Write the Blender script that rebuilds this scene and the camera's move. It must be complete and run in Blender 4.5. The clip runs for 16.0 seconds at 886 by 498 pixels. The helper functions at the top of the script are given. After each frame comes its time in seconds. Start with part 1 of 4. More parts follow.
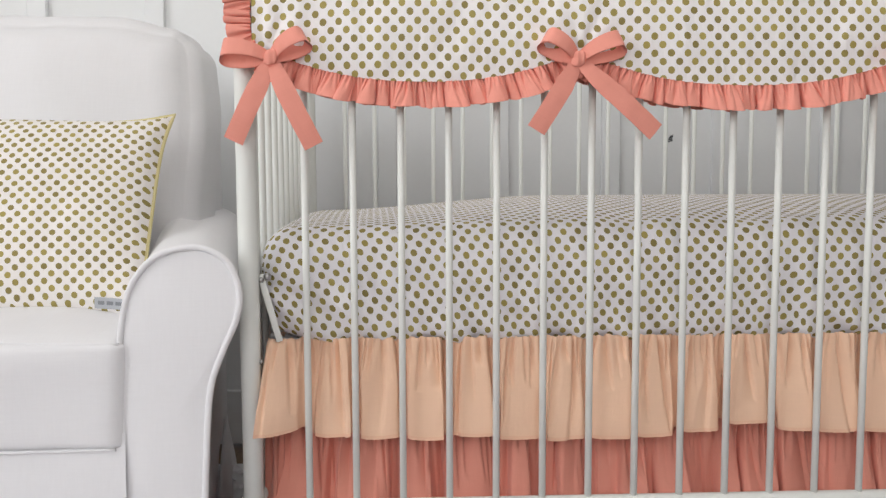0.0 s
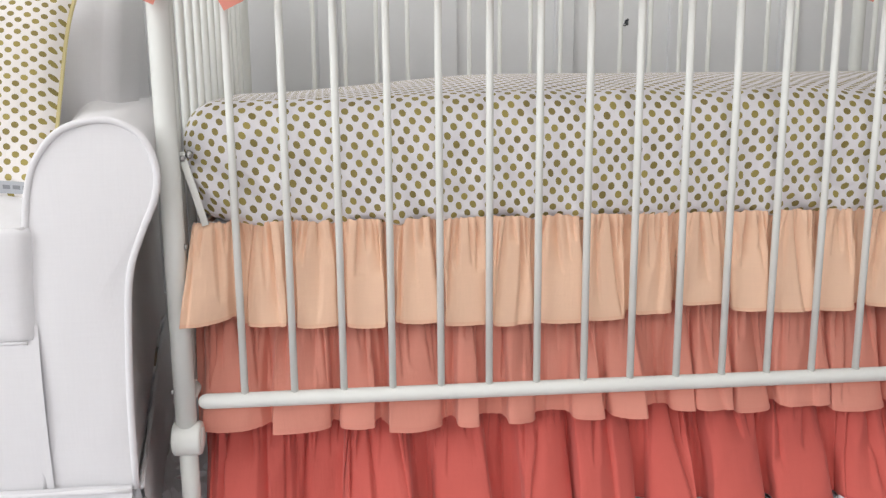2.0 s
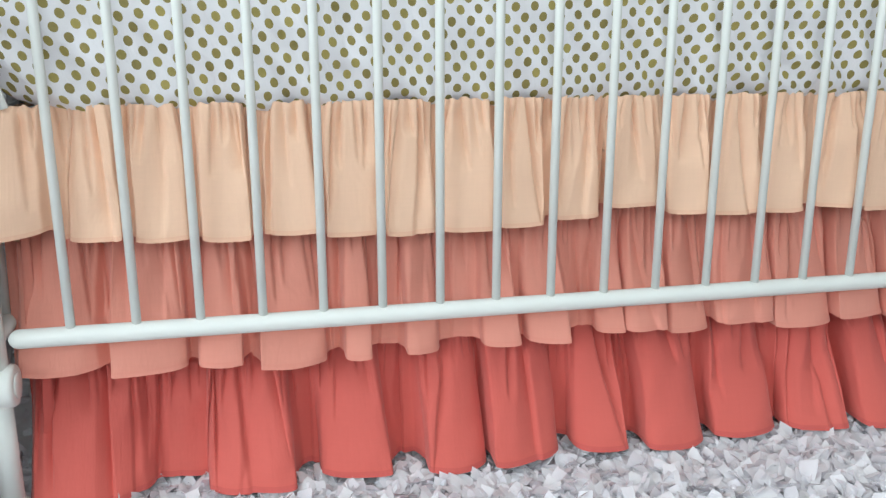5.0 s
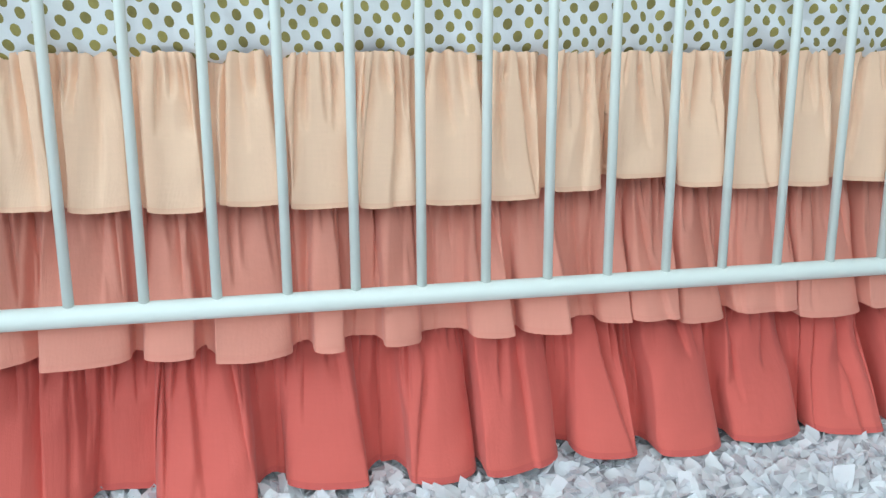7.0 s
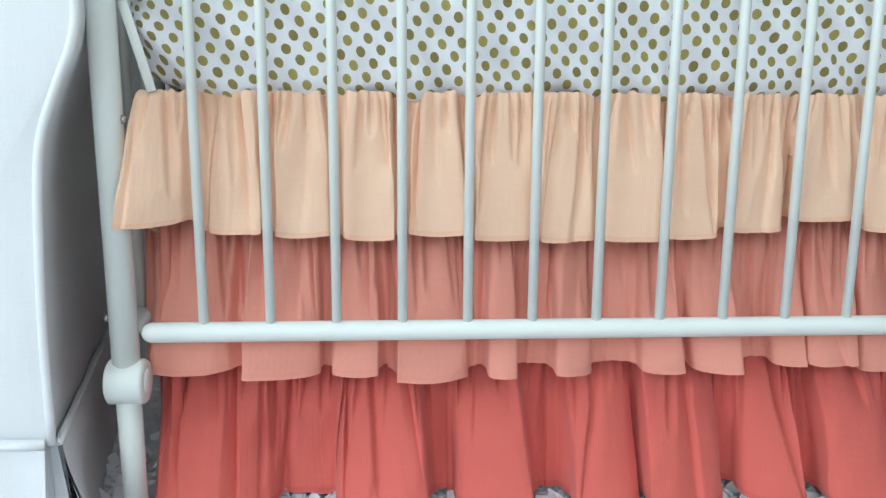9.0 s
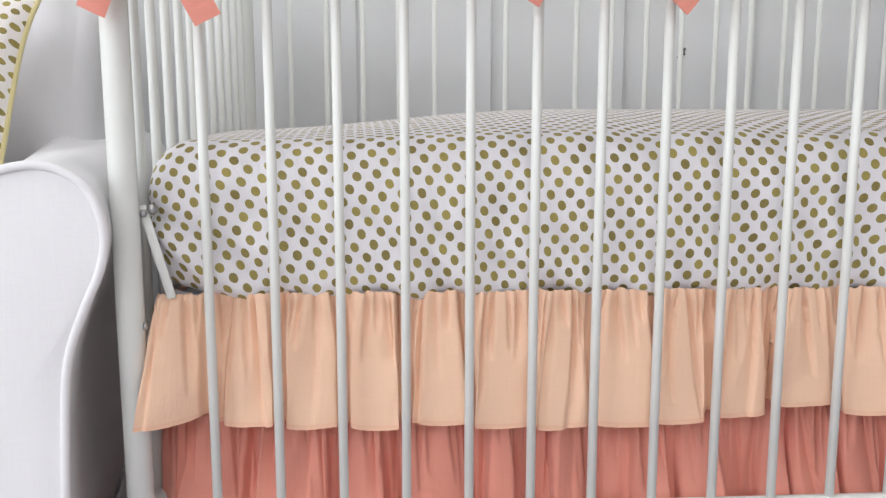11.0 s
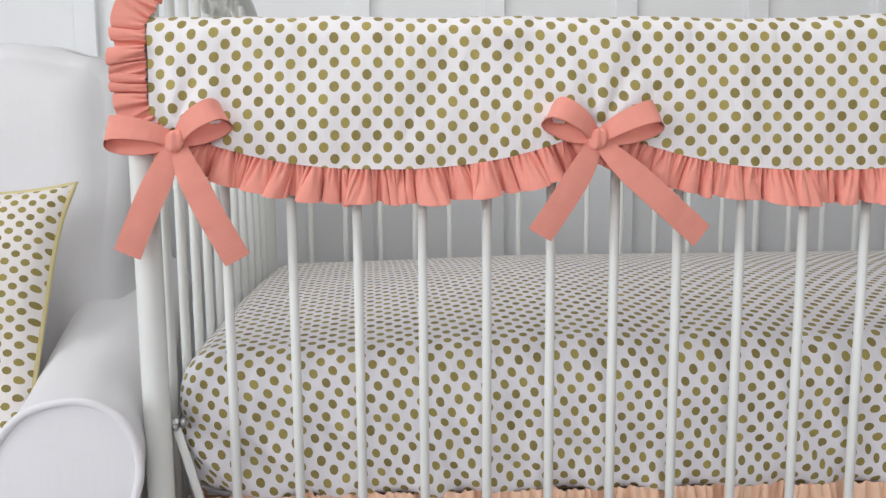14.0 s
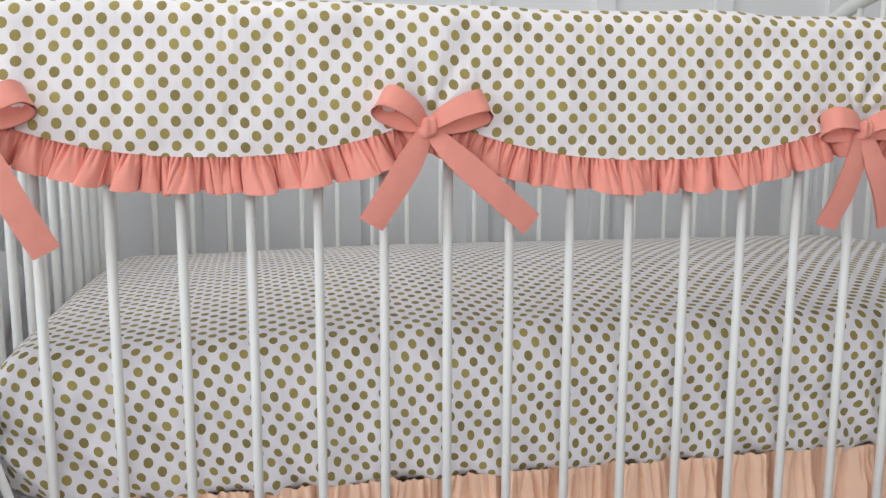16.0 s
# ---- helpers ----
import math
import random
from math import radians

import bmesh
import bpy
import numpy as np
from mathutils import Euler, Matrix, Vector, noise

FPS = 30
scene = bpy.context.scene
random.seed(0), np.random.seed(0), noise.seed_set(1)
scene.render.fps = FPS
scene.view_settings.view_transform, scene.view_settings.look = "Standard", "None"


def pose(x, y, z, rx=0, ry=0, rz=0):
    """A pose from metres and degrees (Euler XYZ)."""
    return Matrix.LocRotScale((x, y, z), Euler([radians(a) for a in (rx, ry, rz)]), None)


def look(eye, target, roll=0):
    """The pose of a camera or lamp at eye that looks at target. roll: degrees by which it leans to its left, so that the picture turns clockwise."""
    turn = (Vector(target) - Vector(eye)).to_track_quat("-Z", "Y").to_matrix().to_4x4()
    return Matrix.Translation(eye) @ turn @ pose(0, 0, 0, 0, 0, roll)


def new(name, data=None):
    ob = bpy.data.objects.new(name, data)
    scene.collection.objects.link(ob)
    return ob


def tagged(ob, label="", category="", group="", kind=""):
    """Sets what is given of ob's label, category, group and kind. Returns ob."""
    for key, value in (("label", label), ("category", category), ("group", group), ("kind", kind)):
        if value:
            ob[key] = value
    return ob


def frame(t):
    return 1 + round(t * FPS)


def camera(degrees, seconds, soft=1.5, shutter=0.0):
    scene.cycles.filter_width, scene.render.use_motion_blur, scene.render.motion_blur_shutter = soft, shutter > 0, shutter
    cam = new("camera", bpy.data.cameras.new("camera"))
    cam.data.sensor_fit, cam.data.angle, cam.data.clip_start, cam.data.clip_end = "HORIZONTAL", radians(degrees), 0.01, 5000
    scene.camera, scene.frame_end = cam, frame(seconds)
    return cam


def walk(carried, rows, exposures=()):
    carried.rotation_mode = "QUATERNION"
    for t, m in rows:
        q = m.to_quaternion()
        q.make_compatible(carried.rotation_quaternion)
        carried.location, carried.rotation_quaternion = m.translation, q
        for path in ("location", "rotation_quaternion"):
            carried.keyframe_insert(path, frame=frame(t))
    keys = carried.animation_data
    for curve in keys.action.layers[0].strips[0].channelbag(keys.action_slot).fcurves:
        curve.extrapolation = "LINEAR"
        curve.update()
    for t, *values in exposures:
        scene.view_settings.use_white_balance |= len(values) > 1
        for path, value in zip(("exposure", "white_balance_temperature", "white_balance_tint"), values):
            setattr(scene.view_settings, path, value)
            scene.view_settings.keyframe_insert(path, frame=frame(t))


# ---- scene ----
cam = camera(55.4, 16.0, soft=1.38)
PATH = [
    (0, (-0.026, 0.019, 0.692), (0.052, 2.01, 0.52), -0.2),
    (0.5, (-0.021, 0.039, 0.676), (0.082, 2.023, 0.441), -0.5),
    (1, (-0.011, 0.061, 0.661), (0.119, 2.036, 0.373), -0.6),
    (1.5, (-0.007, 0.078, 0.645), (0.148, 2.044, 0.311), -0.5),
    (2, (-0.001, 0.093, 0.635), (0.177, 2.049, 0.257), -0.5),
    (2.5, (-0.004, 0.109, 0.62), (0.212, 2.052, 0.198), -0.5),
    (3, (0.001, 0.123, 0.604), (0.256, 2.054, 0.15), -0.6),
    (3.5, (0.007, 0.137, 0.59), (0.294, 2.059, 0.113), -0.6),
    (4, (0.013, 0.173, 0.575), (0.34, 2.085, 0.087), -0.3),
    (4.5, (0.028, 0.235, 0.56), (0.402, 2.131, 0.044), -0.1),
    (7, (0.074, 0.391, 0.452), (0.492, 2.297, 0.013), -0.2),
    (7.5, (0.06, 0.387, 0.45), (0.41, 2.31, 0.028), -0.2),
    (8, (0.047, 0.381, 0.454), (0.3, 2.317, 0.024), -0.0),
    (8.5, (0.028, 0.373, 0.459), (0.17, 2.318, 0.014), 0.3),
    (9, (0.021, 0.369, 0.478), (0.136, 2.324, 0.069), 0.4),
    (9.5, (0.018, 0.366, 0.517), (0.149, 2.329, 0.159), 0.8),
    (12, (0.018, 0.334, 0.724), (0.115, 2.309, 0.424), -0.6),
    (12.5, (0.015, 0.335, 0.767), (0.1, 2.31, 0.464), -0.5),
    (13, (0.012, 0.333, 0.807), (0.094, 2.31, 0.516), -0.2),
    (13.5, (0.012, 0.333, 0.834), (0.098, 2.311, 0.547), -0.1),
    (14, (0.013, 0.334, 0.855), (0.098, 2.314, 0.584), -0.4),
    (14.5, (0.019, 0.333, 0.863), (0.128, 2.311, 0.593), -0.4),
    (15, (0.027, 0.339, 0.862), (0.257, 2.305, 0.572), 0.1),
    (15.5, (0.042, 0.343, 0.855), (0.347, 2.298, 0.563), 0.3),
    (16, (0.062, 0.342, 0.853), (0.43, 2.286, 0.558), 0.2),
]
# stops, kelvin and tint of the hand-held camera's own adjustment
EXPOSURES = [(0.0, -0.39, 6700, 12), (2.0, -0.16, 6650, 12), (3.5, -0.03, 6550, 11), (4.5, 0.02, 6200, 5), (7.0, 0.09, 5500, -8), (8.5, 0.06, 5500, -8), (9.5, 0.03, 6000, 4), (12.0, -0.19, 6450, 13), (14.5, -0.38, 6380, 12), (16.0, -0.36, 6350, 12)]
walk(cam, [(t, look(eye, target, roll)) for t, eye, target, roll in PATH], EXPOSURES)

# ---------------------------------------------------------------- world and light
world = bpy.data.worlds.new("world")
scene.world = world
world.use_nodes = True
wn = world.node_tree.nodes
sky = wn.new("ShaderNodeTexSky")
sky.sky_type, sky.sun_disc = "NISHITA", False
sky.sun_elevation, sky.sun_rotation = radians(40), radians(200)
world.node_tree.links.new(sky.outputs[0], wn["Background"].inputs[0])
wn["Background"].inputs[1].default_value = 0.1


def area_light(name, m, width, height, watts, colour):
    lamp = bpy.data.lights.new(name, "AREA")
    lamp.shape, lamp.size, lamp.size_y = "RECTANGLE", width, height
    lamp.energy, lamp.color = watts, colour
    ob = new(name, lamp)
    ob.matrix_world = m
    return ob


# daylight through the window behind the camera and the one in the side wall
area_light("window_daylight", look((-0.3, -2.27, 1.62), (-0.3, 2.0, 1.25)), 2.2, 1.4, 36, (1.0, 0.99, 0.985))
area_light("side_window_daylight", look((-3.27, -0.75, 1.62), (1.0, 1.2, 0.6)), 2.6, 1.4, 78, (0.95, 0.98, 1.0))
# unseen overhead light without a fixture, added to brighten mattress top, wall and rug
area_light("ceiling_lamp_light", look((0.1, 0.70, 2.46), (0.1, 0.70, 0)), 1.3, 1.3, 14, (1.0, 0.98, 0.96))


# ---------------------------------------------------------------- materials
def nodes_of(name, rough=0.8, metal=0.0, colour=(0.8, 0.8, 0.8), sheen=0.0):
    mat = bpy.data.materials.new(name)
    mat.use_nodes = True
    tree = mat.node_tree
    bsdf = tree.nodes["Principled BSDF"]
    bsdf.inputs["Base Color"].default_value = (*colour, 1)
    bsdf.inputs["Roughness"].default_value = rough
    bsdf.inputs["Metallic"].default_value = metal
    if sheen:
        bsdf.inputs["Sheen Weight"].default_value = sheen
        bsdf.inputs["Sheen Roughness"].default_value = 0.5
    return mat, tree, bsdf


def noise_node(tree, source, scale, detail=3.0, stretch=(1, 1, 1), rough=0.55):
    mp = tree.nodes.new("ShaderNodeMapping")
    mp.inputs["Scale"].default_value = stretch
    tree.links.new(source, mp.inputs["Vector"])
    n = tree.nodes.new("ShaderNodeTexNoise")
    n.inputs["Scale"].default_value = scale
    n.inputs["Detail"].default_value = detail
    n.inputs["Roughness"].default_value = rough
    tree.links.new(mp.outputs[0], n.inputs["Vector"])
    return n.outputs["Fac"]


def ramp(tree, fac, low, high, a=0.3, b=0.7):
    r = tree.nodes.new("ShaderNodeValToRGB")
    r.color_ramp.elements[0].position, r.color_ramp.elements[0].color = a, (*low, 1)
    r.color_ramp.elements[1].position, r.color_ramp.elements[1].color = b, (*high, 1)
    tree.links.new(fac, r.inputs[0])
    return r.outputs[0]


def math_node(tree, op, a, b=None, clamp=False):
    m = tree.nodes.new("ShaderNodeMath")
    m.operation, m.use_clamp = op, clamp
    for k, v in enumerate((a, b)):
        if v is None:
            continue
        if isinstance(v, (int, float)):
            m.inputs[k].default_value = v
        else:
            tree.links.new(v, m.inputs[k])
    return m.outputs[0]


def bump(tree, bsdf, height, strength, distance, below=None):
    b = tree.nodes.new("ShaderNodeBump")
    b.inputs["Strength"].default_value = strength
    b.inputs["Distance"].default_value = distance
    tree.links.new(height, b.inputs["Height"])
    if below is not None:
        tree.links.new(below, b.inputs["Normal"])
    if bsdf is not None:
        tree.links.new(b.outputs[0], bsdf.inputs["Normal"])
    return b.outputs[0]


def weave(tree, uv, pitch):
    """The height of a plain weave whose threads lie pitch metres apart."""
    out = []
    for axis in ("X", "Y"):
        w = tree.nodes.new("ShaderNodeTexWave")
        w.wave_type, w.bands_direction = "BANDS", axis
        w.inputs["Scale"].default_value = 0.314 / pitch
        w.inputs["Distortion"].default_value = 1.2
        w.inputs["Detail"].default_value = 1.0
        tree.links.new(uv, w.inputs["Vector"])
        out.append(w.outputs["Fac"])
    return math_node(tree, "ADD", out[0], out[1])


def scaled(c, k):
    return tuple(min(1.0, v * k) for v in c)


def cloth(name, colour, rough=0.85, pitch=0.0011, crease=0.35, thread=0.25, slub=0.022, ridge=0.0):
    """Woven cotton: slubs along the threads, soft creases and a fine weave."""
    mat, tree, bsdf = nodes_of(name, rough, 0.0, colour, 0.15)
    tc = tree.nodes.new("ShaderNodeTexCoord")
    uv = tc.outputs["UV"]
    s1 = noise_node(tree, uv, 420, 2, (1, 0.06, 1))
    s2 = noise_node(tree, uv, 420, 2, (0.06, 1, 1))
    both = math_node(tree, "MULTIPLY", math_node(tree, "ADD", s1, s2), 0.5)
    patch = noise_node(tree, uv, 9, 4)
    fac = math_node(tree, "ADD", math_node(tree, "MULTIPLY", both, 0.65), math_node(tree, "MULTIPLY", patch, 0.35))
    tree.links.new(ramp(tree, fac, scaled(colour, 1 - slub * 1.6), scaled(colour, 1 + slub)), bsdf.inputs["Base Color"])
    fold = noise_node(tree, uv, 34, 4, (1, 0.35, 1))
    n1 = bump(tree, None, fold, crease, 0.006)
    if ridge:
        # sharp creases pressed into the cloth, long ones along the drop and short ones across it
        for scale, stretch, depth in ((38, (1, 0.13, 1), 0.010), (85, (1, 0.22, 1), 0.005), (60, (0.5, 0.8, 1), 0.003)):
            r = math_node(tree, "ABSOLUTE", math_node(tree, "SUBTRACT", noise_node(tree, uv, scale, 2, stretch, 0.45), 0.5))
            n1 = bump(tree, None, math_node(tree, "MINIMUM", r, 0.11), ridge, depth, n1)
    bump(tree, bsdf, weave(tree, uv, pitch), thread, 0.0003, n1)
    return mat


def dotted(name, turn=45, pitch=0.01535, radius=0.306, base=(0.80, 0.775, 0.76), stray=0.003, gold=1.0):
    """White cotton printed with round gold foil dots in a square lattice; one dot lies at the cloth's origin."""
    mat, tree, bsdf = nodes_of(name, 0.85, 0.0, base, 0.1)
    tc = tree.nodes.new("ShaderNodeTexCoord")
    uv = tc.outputs["UV"]
    warp = tree.nodes.new("ShaderNodeTexNoise")
    warp.inputs["Scale"].default_value = 15
    warp.inputs["Detail"].default_value = 1
    tree.links.new(uv, warp.inputs["Vector"])
    off = tree.nodes.new("ShaderNodeVectorMath")
    off.operation = "MULTIPLY_ADD"
    off.inputs[1].default_value = (stray, stray, 0)
    tree.links.new(warp.outputs["Color"], off.inputs[0])
    tree.links.new(uv, off.inputs[2])
    mp = tree.nodes.new("ShaderNodeMapping")
    mp.inputs["Rotation"].default_value = (0, 0, radians(turn))
    mp.inputs["Scale"].default_value = (1 / pitch, 1 / pitch, 0)
    mp.inputs["Location"].default_value = (0.5, 0.5 - 0.707 * stray / pitch, 0)
    tree.links.new(off.outputs[0], mp.inputs["Vector"])
    cell = tree.nodes.new("ShaderNodeVectorMath")
    cell.operation = "FRACTION"
    tree.links.new(mp.outputs[0], cell.inputs[0])
    mid = tree.nodes.new("ShaderNodeVectorMath")
    mid.operation = "SUBTRACT"
    mid.inputs[1].default_value = (0.5, 0.5, 0)
    tree.links.new(cell.outputs[0], mid.inputs[0])
    ln = tree.nodes.new("ShaderNodeVectorMath")
    ln.operation = "LENGTH"
    tree.links.new(mid.outputs[0], ln.inputs[0])
    rag = noise_node(tree, uv, 700, 2)
    dist = math_node(tree, "ADD", ln.outputs["Value"], math_node(tree, "MULTIPLY", math_node(tree, "SUBTRACT", rag, 0.5), 0.05))
    mask = math_node(tree, "SUBTRACT", 1.0, math_node(tree, "MULTIPLY", math_node(tree, "SUBTRACT", dist, radius - 0.012), 40, True), True)
    floor_ = tree.nodes.new("ShaderNodeVectorMath")
    floor_.operation = "FLOOR"
    tree.links.new(mp.outputs[0], floor_.inputs[0])
    rnd = tree.nodes.new("ShaderNodeTexWhiteNoise")
    rnd.noise_dimensions = "2D"
    tree.links.new(floor_.outputs[0], rnd.inputs["Vector"])
    foil = tree.nodes.new("ShaderNodeBsdfPrincipled")
    worn = noise_node(tree, uv, 260, 3)
    tone = math_node(tree, "ADD", math_node(tree, "MULTIPLY", rnd.outputs["Value"], 0.55), math_node(tree, "MULTIPLY", worn, 0.45))
    tree.links.new(ramp(tree, tone, scaled((0.215, 0.175, 0.066), gold), scaled((0.355, 0.295, 0.095), gold), 0.2, 0.8), foil.inputs["Base Color"])
    foil.inputs["Metallic"].default_value = 0.0
    foil.inputs["Roughness"].default_value = 0.45
    foil.inputs["Specular IOR Level"].default_value = 0.1
    mix = tree.nodes.new("ShaderNodeMixShader")
    tree.links.new(mask, mix.inputs[0])
    tree.links.new(bsdf.outputs[0], mix.inputs[1])
    tree.links.new(foil.outputs[0], mix.inputs[2])
    tree.links.new(mix.outputs[0], tree.nodes["Material Output"].inputs[0])
    patch = noise_node(tree, uv, 14, 4)
    tree.links.new(ramp(tree, patch, scaled(base, 0.95), scaled(base, 1.03)), bsdf.inputs["Base Color"])
    fold = noise_node(tree, uv, 26, 4, (1, 0.5, 1))
    n1 = bump(tree, None, fold, 0.6, 0.009)
    n2 = bump(tree, bsdf, weave(tree, uv, 0.0008), 0.2, 0.0003, n1)
    tree.links.new(n1, foil.inputs["Normal"])
    return mat


def painted(name, colour, rough=0.35, grain=0.12, patch=0.03, coat=0.0):
    """Paint with faint unevenness."""
    mat, tree, bsdf = nodes_of(name, rough, 0.0, colour)
    tc = tree.nodes.new("ShaderNodeTexCoord")
    ob = tc.outputs["Object"]
    big = noise_node(tree, ob, 6, 4)
    small = noise_node(tree, ob, 90, 3)
    fac = math_node(tree, "ADD", math_node(tree, "MULTIPLY", big, 0.6), math_node(tree, "MULTIPLY", small, 0.4))
    tree.links.new(ramp(tree, fac, scaled(colour, 1 - patch), scaled(colour, 1 + patch)), bsdf.inputs["Base Color"])
    tree.links.new(ramp(tree, small, (rough * 0.8,) * 3, (min(1, rough * 1.25),) * 3), bsdf.inputs["Roughness"])
    bump(tree, bsdf, small, grain, 0.002)
    bsdf.inputs["Coat Weight"].default_value = coat
    return mat


PEACH = cloth("peach_cotton", (0.885, 0.595, 0.42), crease=0.22, ridge=0.06)
SALMON = cloth("salmon_cotton", (0.80, 0.330, 0.250), crease=0.25, ridge=0.10)
CORAL = cloth("coral_cotton", (0.67, 0.132, 0.106), crease=0.25, ridge=0.10)
PEACH_HEM = cloth("peach_cotton_doubled", (0.86, 0.535, 0.37))
SALMON_HEM = cloth("salmon_cotton_doubled", (0.79, 0.315, 0.24))
CORAL_HEM = cloth("coral_cotton_doubled", (0.61, 0.112, 0.094))
RIBBON = cloth("pink_coral_cotton", (0.86, 0.335, 0.262), pitch=0.0009, crease=0.3, ridge=0.15)
SHEET = dotted("gold_dot_sheet", gold=1.06, base=(0.79, 0.775, 0.80))
COVER = dotted("gold_dot_cover", base=(0.88, 0.86, 0.865), gold=1.22)
PILLOW = dotted("gold_dot_pillow", 41, pitch=0.0144, base=(0.85, 0.815, 0.785), gold=1.15)
LINEN = cloth("white_slipcover_twill", (0.785, 0.785, 0.80), pitch=0.0014, crease=0.14, thread=0.12, slub=0.02)
DECK = cloth("white_deck_cotton", (0.70, 0.69, 0.70))
PIPING = cloth("yellow_green_piping", (0.66, 0.58, 0.30), pitch=0.0008)
TAG = cloth("grey_label_satin", (0.45, 0.47, 0.50), rough=0.5)
TAG_MARK = painted("label_print", (0.24, 0.25, 0.27), 0.6)
IRON = painted("white_enamel_iron", (0.79, 0.81, 0.775), 0.5, 0.06, 0.012, 0.0)
STEEL, _t, _b = nodes_of("zinc_steel", 0.32, 1.0, (0.42, 0.42, 0.42))
WALL = painted("white_wall_paint", (0.83, 0.845, 0.85), 0.55, 0.15, 0.015)
TRIM = painted("white_trim_paint", (0.83, 0.845, 0.855), 0.4, 0.08, 0.012)
CEIL = painted("ceiling_paint", (0.82, 0.82, 0.81), 0.9, 0.2, 0.01)
MARK = painted("dark_scuff", (0.06, 0.07, 0.08), 0.7)


def floor_wood():
    mat, tree, bsdf = nodes_of("oak_boards", 0.45)
    tc = tree.nodes.new("ShaderNodeTexCoord")
    info = tree.nodes.new("ShaderNodeObjectInfo")
    grain = noise_node(tree, tc.outputs["Object"], 14, 6, (6, 0.4, 1))
    fac = math_node(tree, "ADD", math_node(tree, "MULTIPLY", grain, 0.7), math_node(tree, "MULTIPLY", info.outputs["Random"], 0.3))
    tree.links.new(ramp(tree, fac, (0.13, 0.085, 0.055), (0.27, 0.19, 0.125), 0.25, 0.8), bsdf.inputs["Base Color"])
    bump(tree, bsdf, grain, 0.15, 0.002)
    return mat


def rag_cloth():
    mat, tree, bsdf = nodes_of("white_rag_scraps", 0.9, 0.0, (0.75, 0.74, 0.77), 0.1)
    geo = tree.nodes.new("ShaderNodeNewGeometry")
    tree.links.new(ramp(tree, geo.outputs["Random Per Island"], (0.87, 0.85, 0.89), (0.96, 0.95, 0.97), 0.0, 0.6), bsdf.inputs["Base Color"])
    tc = tree.nodes.new("ShaderNodeTexCoord")
    bump(tree, bsdf, noise_node(tree, tc.outputs["Object"], 300, 3), 0.3, 0.002)
    # thin cloth lets light through
    thin = tree.nodes.new("ShaderNodeBsdfTranslucent")
    thin.inputs["Color"].default_value = (0.92, 0.90, 0.94, 1)
    mix = tree.nodes.new("ShaderNodeMixShader")
    mix.inputs[0].default_value = 0.32
    tree.links.new(bsdf.outputs[0], mix.inputs[1])
    tree.links.new(thin.outputs[0], mix.inputs[2])
    tree.links.new(mix.outputs[0], tree.nodes["Material Output"].inputs[0])
    return mat


OAK = floor_wood()
RAG = rag_cloth()


# ---------------------------------------------------------------- mesh helpers
def part(name, bm, mat, parent=None, label="", smooth=True):
    """Links a bmesh as one mesh object under a thing or a part."""
    me = bpy.data.meshes.new(name)
    bm.to_mesh(me)
    bm.free()
    if smooth:
        me.polygons.foreach_set("use_smooth", [True] * len(me.polygons))
    me.materials.append(mat)
    ob = new(name, me)
    if parent is not None:
        ob.parent = parent
    return tagged(ob, label)


def thing(name, label, category, group="", kind=""):
    return tagged(new(name), label, category, group, kind)


def again(ob, parent, m):
    """Another object on the same mesh."""
    o = new(ob.name.split(".")[0], ob.data)
    o.parent = parent
    o.matrix_basis = m
    if "label" in ob:
        o["label"] = ob["label"]
    return o


def box(x0, x1, y0, y1, z0, z1, bevel=0.0, segs=2, bm=None):
    bm = bm or bmesh.new()
    m = Matrix.Translation(((x0 + x1) / 2, (y0 + y1) / 2, (z0 + z1) / 2)) @ Matrix.Diagonal((x1 - x0, y1 - y0, z1 - z0, 1))
    made = bmesh.ops.create_cube(bm, size=1, matrix=m)
    if bevel:
        edges = list({e for v in made["verts"] for e in v.link_edges})
        bmesh.ops.bevel(bm, geom=edges, offset=bevel, segments=segs, affect="EDGES", profile=0.5)
    return bm


def tube(path, radius, segs=12, closed=False, bm=None, round_ends=False):
    """A round bar swept along a path; radius is one number or one for each point."""
    bm = bm or bmesh.new()
    pts = [Vector(p) for p in path]
    n = len(pts)
    rad = [radius] * n if isinstance(radius, (int, float)) else list(radius)
    if round_ends and not closed:
        for end in (0, -1):
            r = rad[end]
            way = (pts[0] - pts[1]).normalized() if end == 0 else (pts[-1] - pts[-2]).normalized()
            p = pts[end].copy()
            for a in (30, 55, 75, 86):
                q, rr = p + way * r * math.sin(radians(a)), r * math.cos(radians(a))
                if end == 0:
                    pts.insert(0, q), rad.insert(0, rr)
                else:
                    pts.append(q), rad.append(rr)
    n = len(pts)
    rings, side = [], None
    for i, p in enumerate(pts):
        if closed:
            d = pts[(i + 1) % n] - pts[i - 1]
        else:
            d = pts[min(i + 1, n - 1)] - pts[max(i - 1, 0)]
        d.normalize()
        if side is None:
            side = d.orthogonal().normalized()
        side = (side - d * side.dot(d)).normalized()
        other = d.cross(side)
        rings.append([bm.verts.new(p + rad[i] * (math.cos(a) * side + math.sin(a) * other)) for a in (2 * math.pi * k / segs for k in range(segs))])
    for i in range(n if closed else n - 1):
        a, b = rings[i], rings[(i + 1) % n]
        for k in range(segs):
            bm.faces.new((a[k], a[(k + 1) % segs], b[(k + 1) % segs], b[k]))
    if not closed:
        bm.faces.new(rings[0][::-1]), bm.faces.new(rings[-1])
    return bm


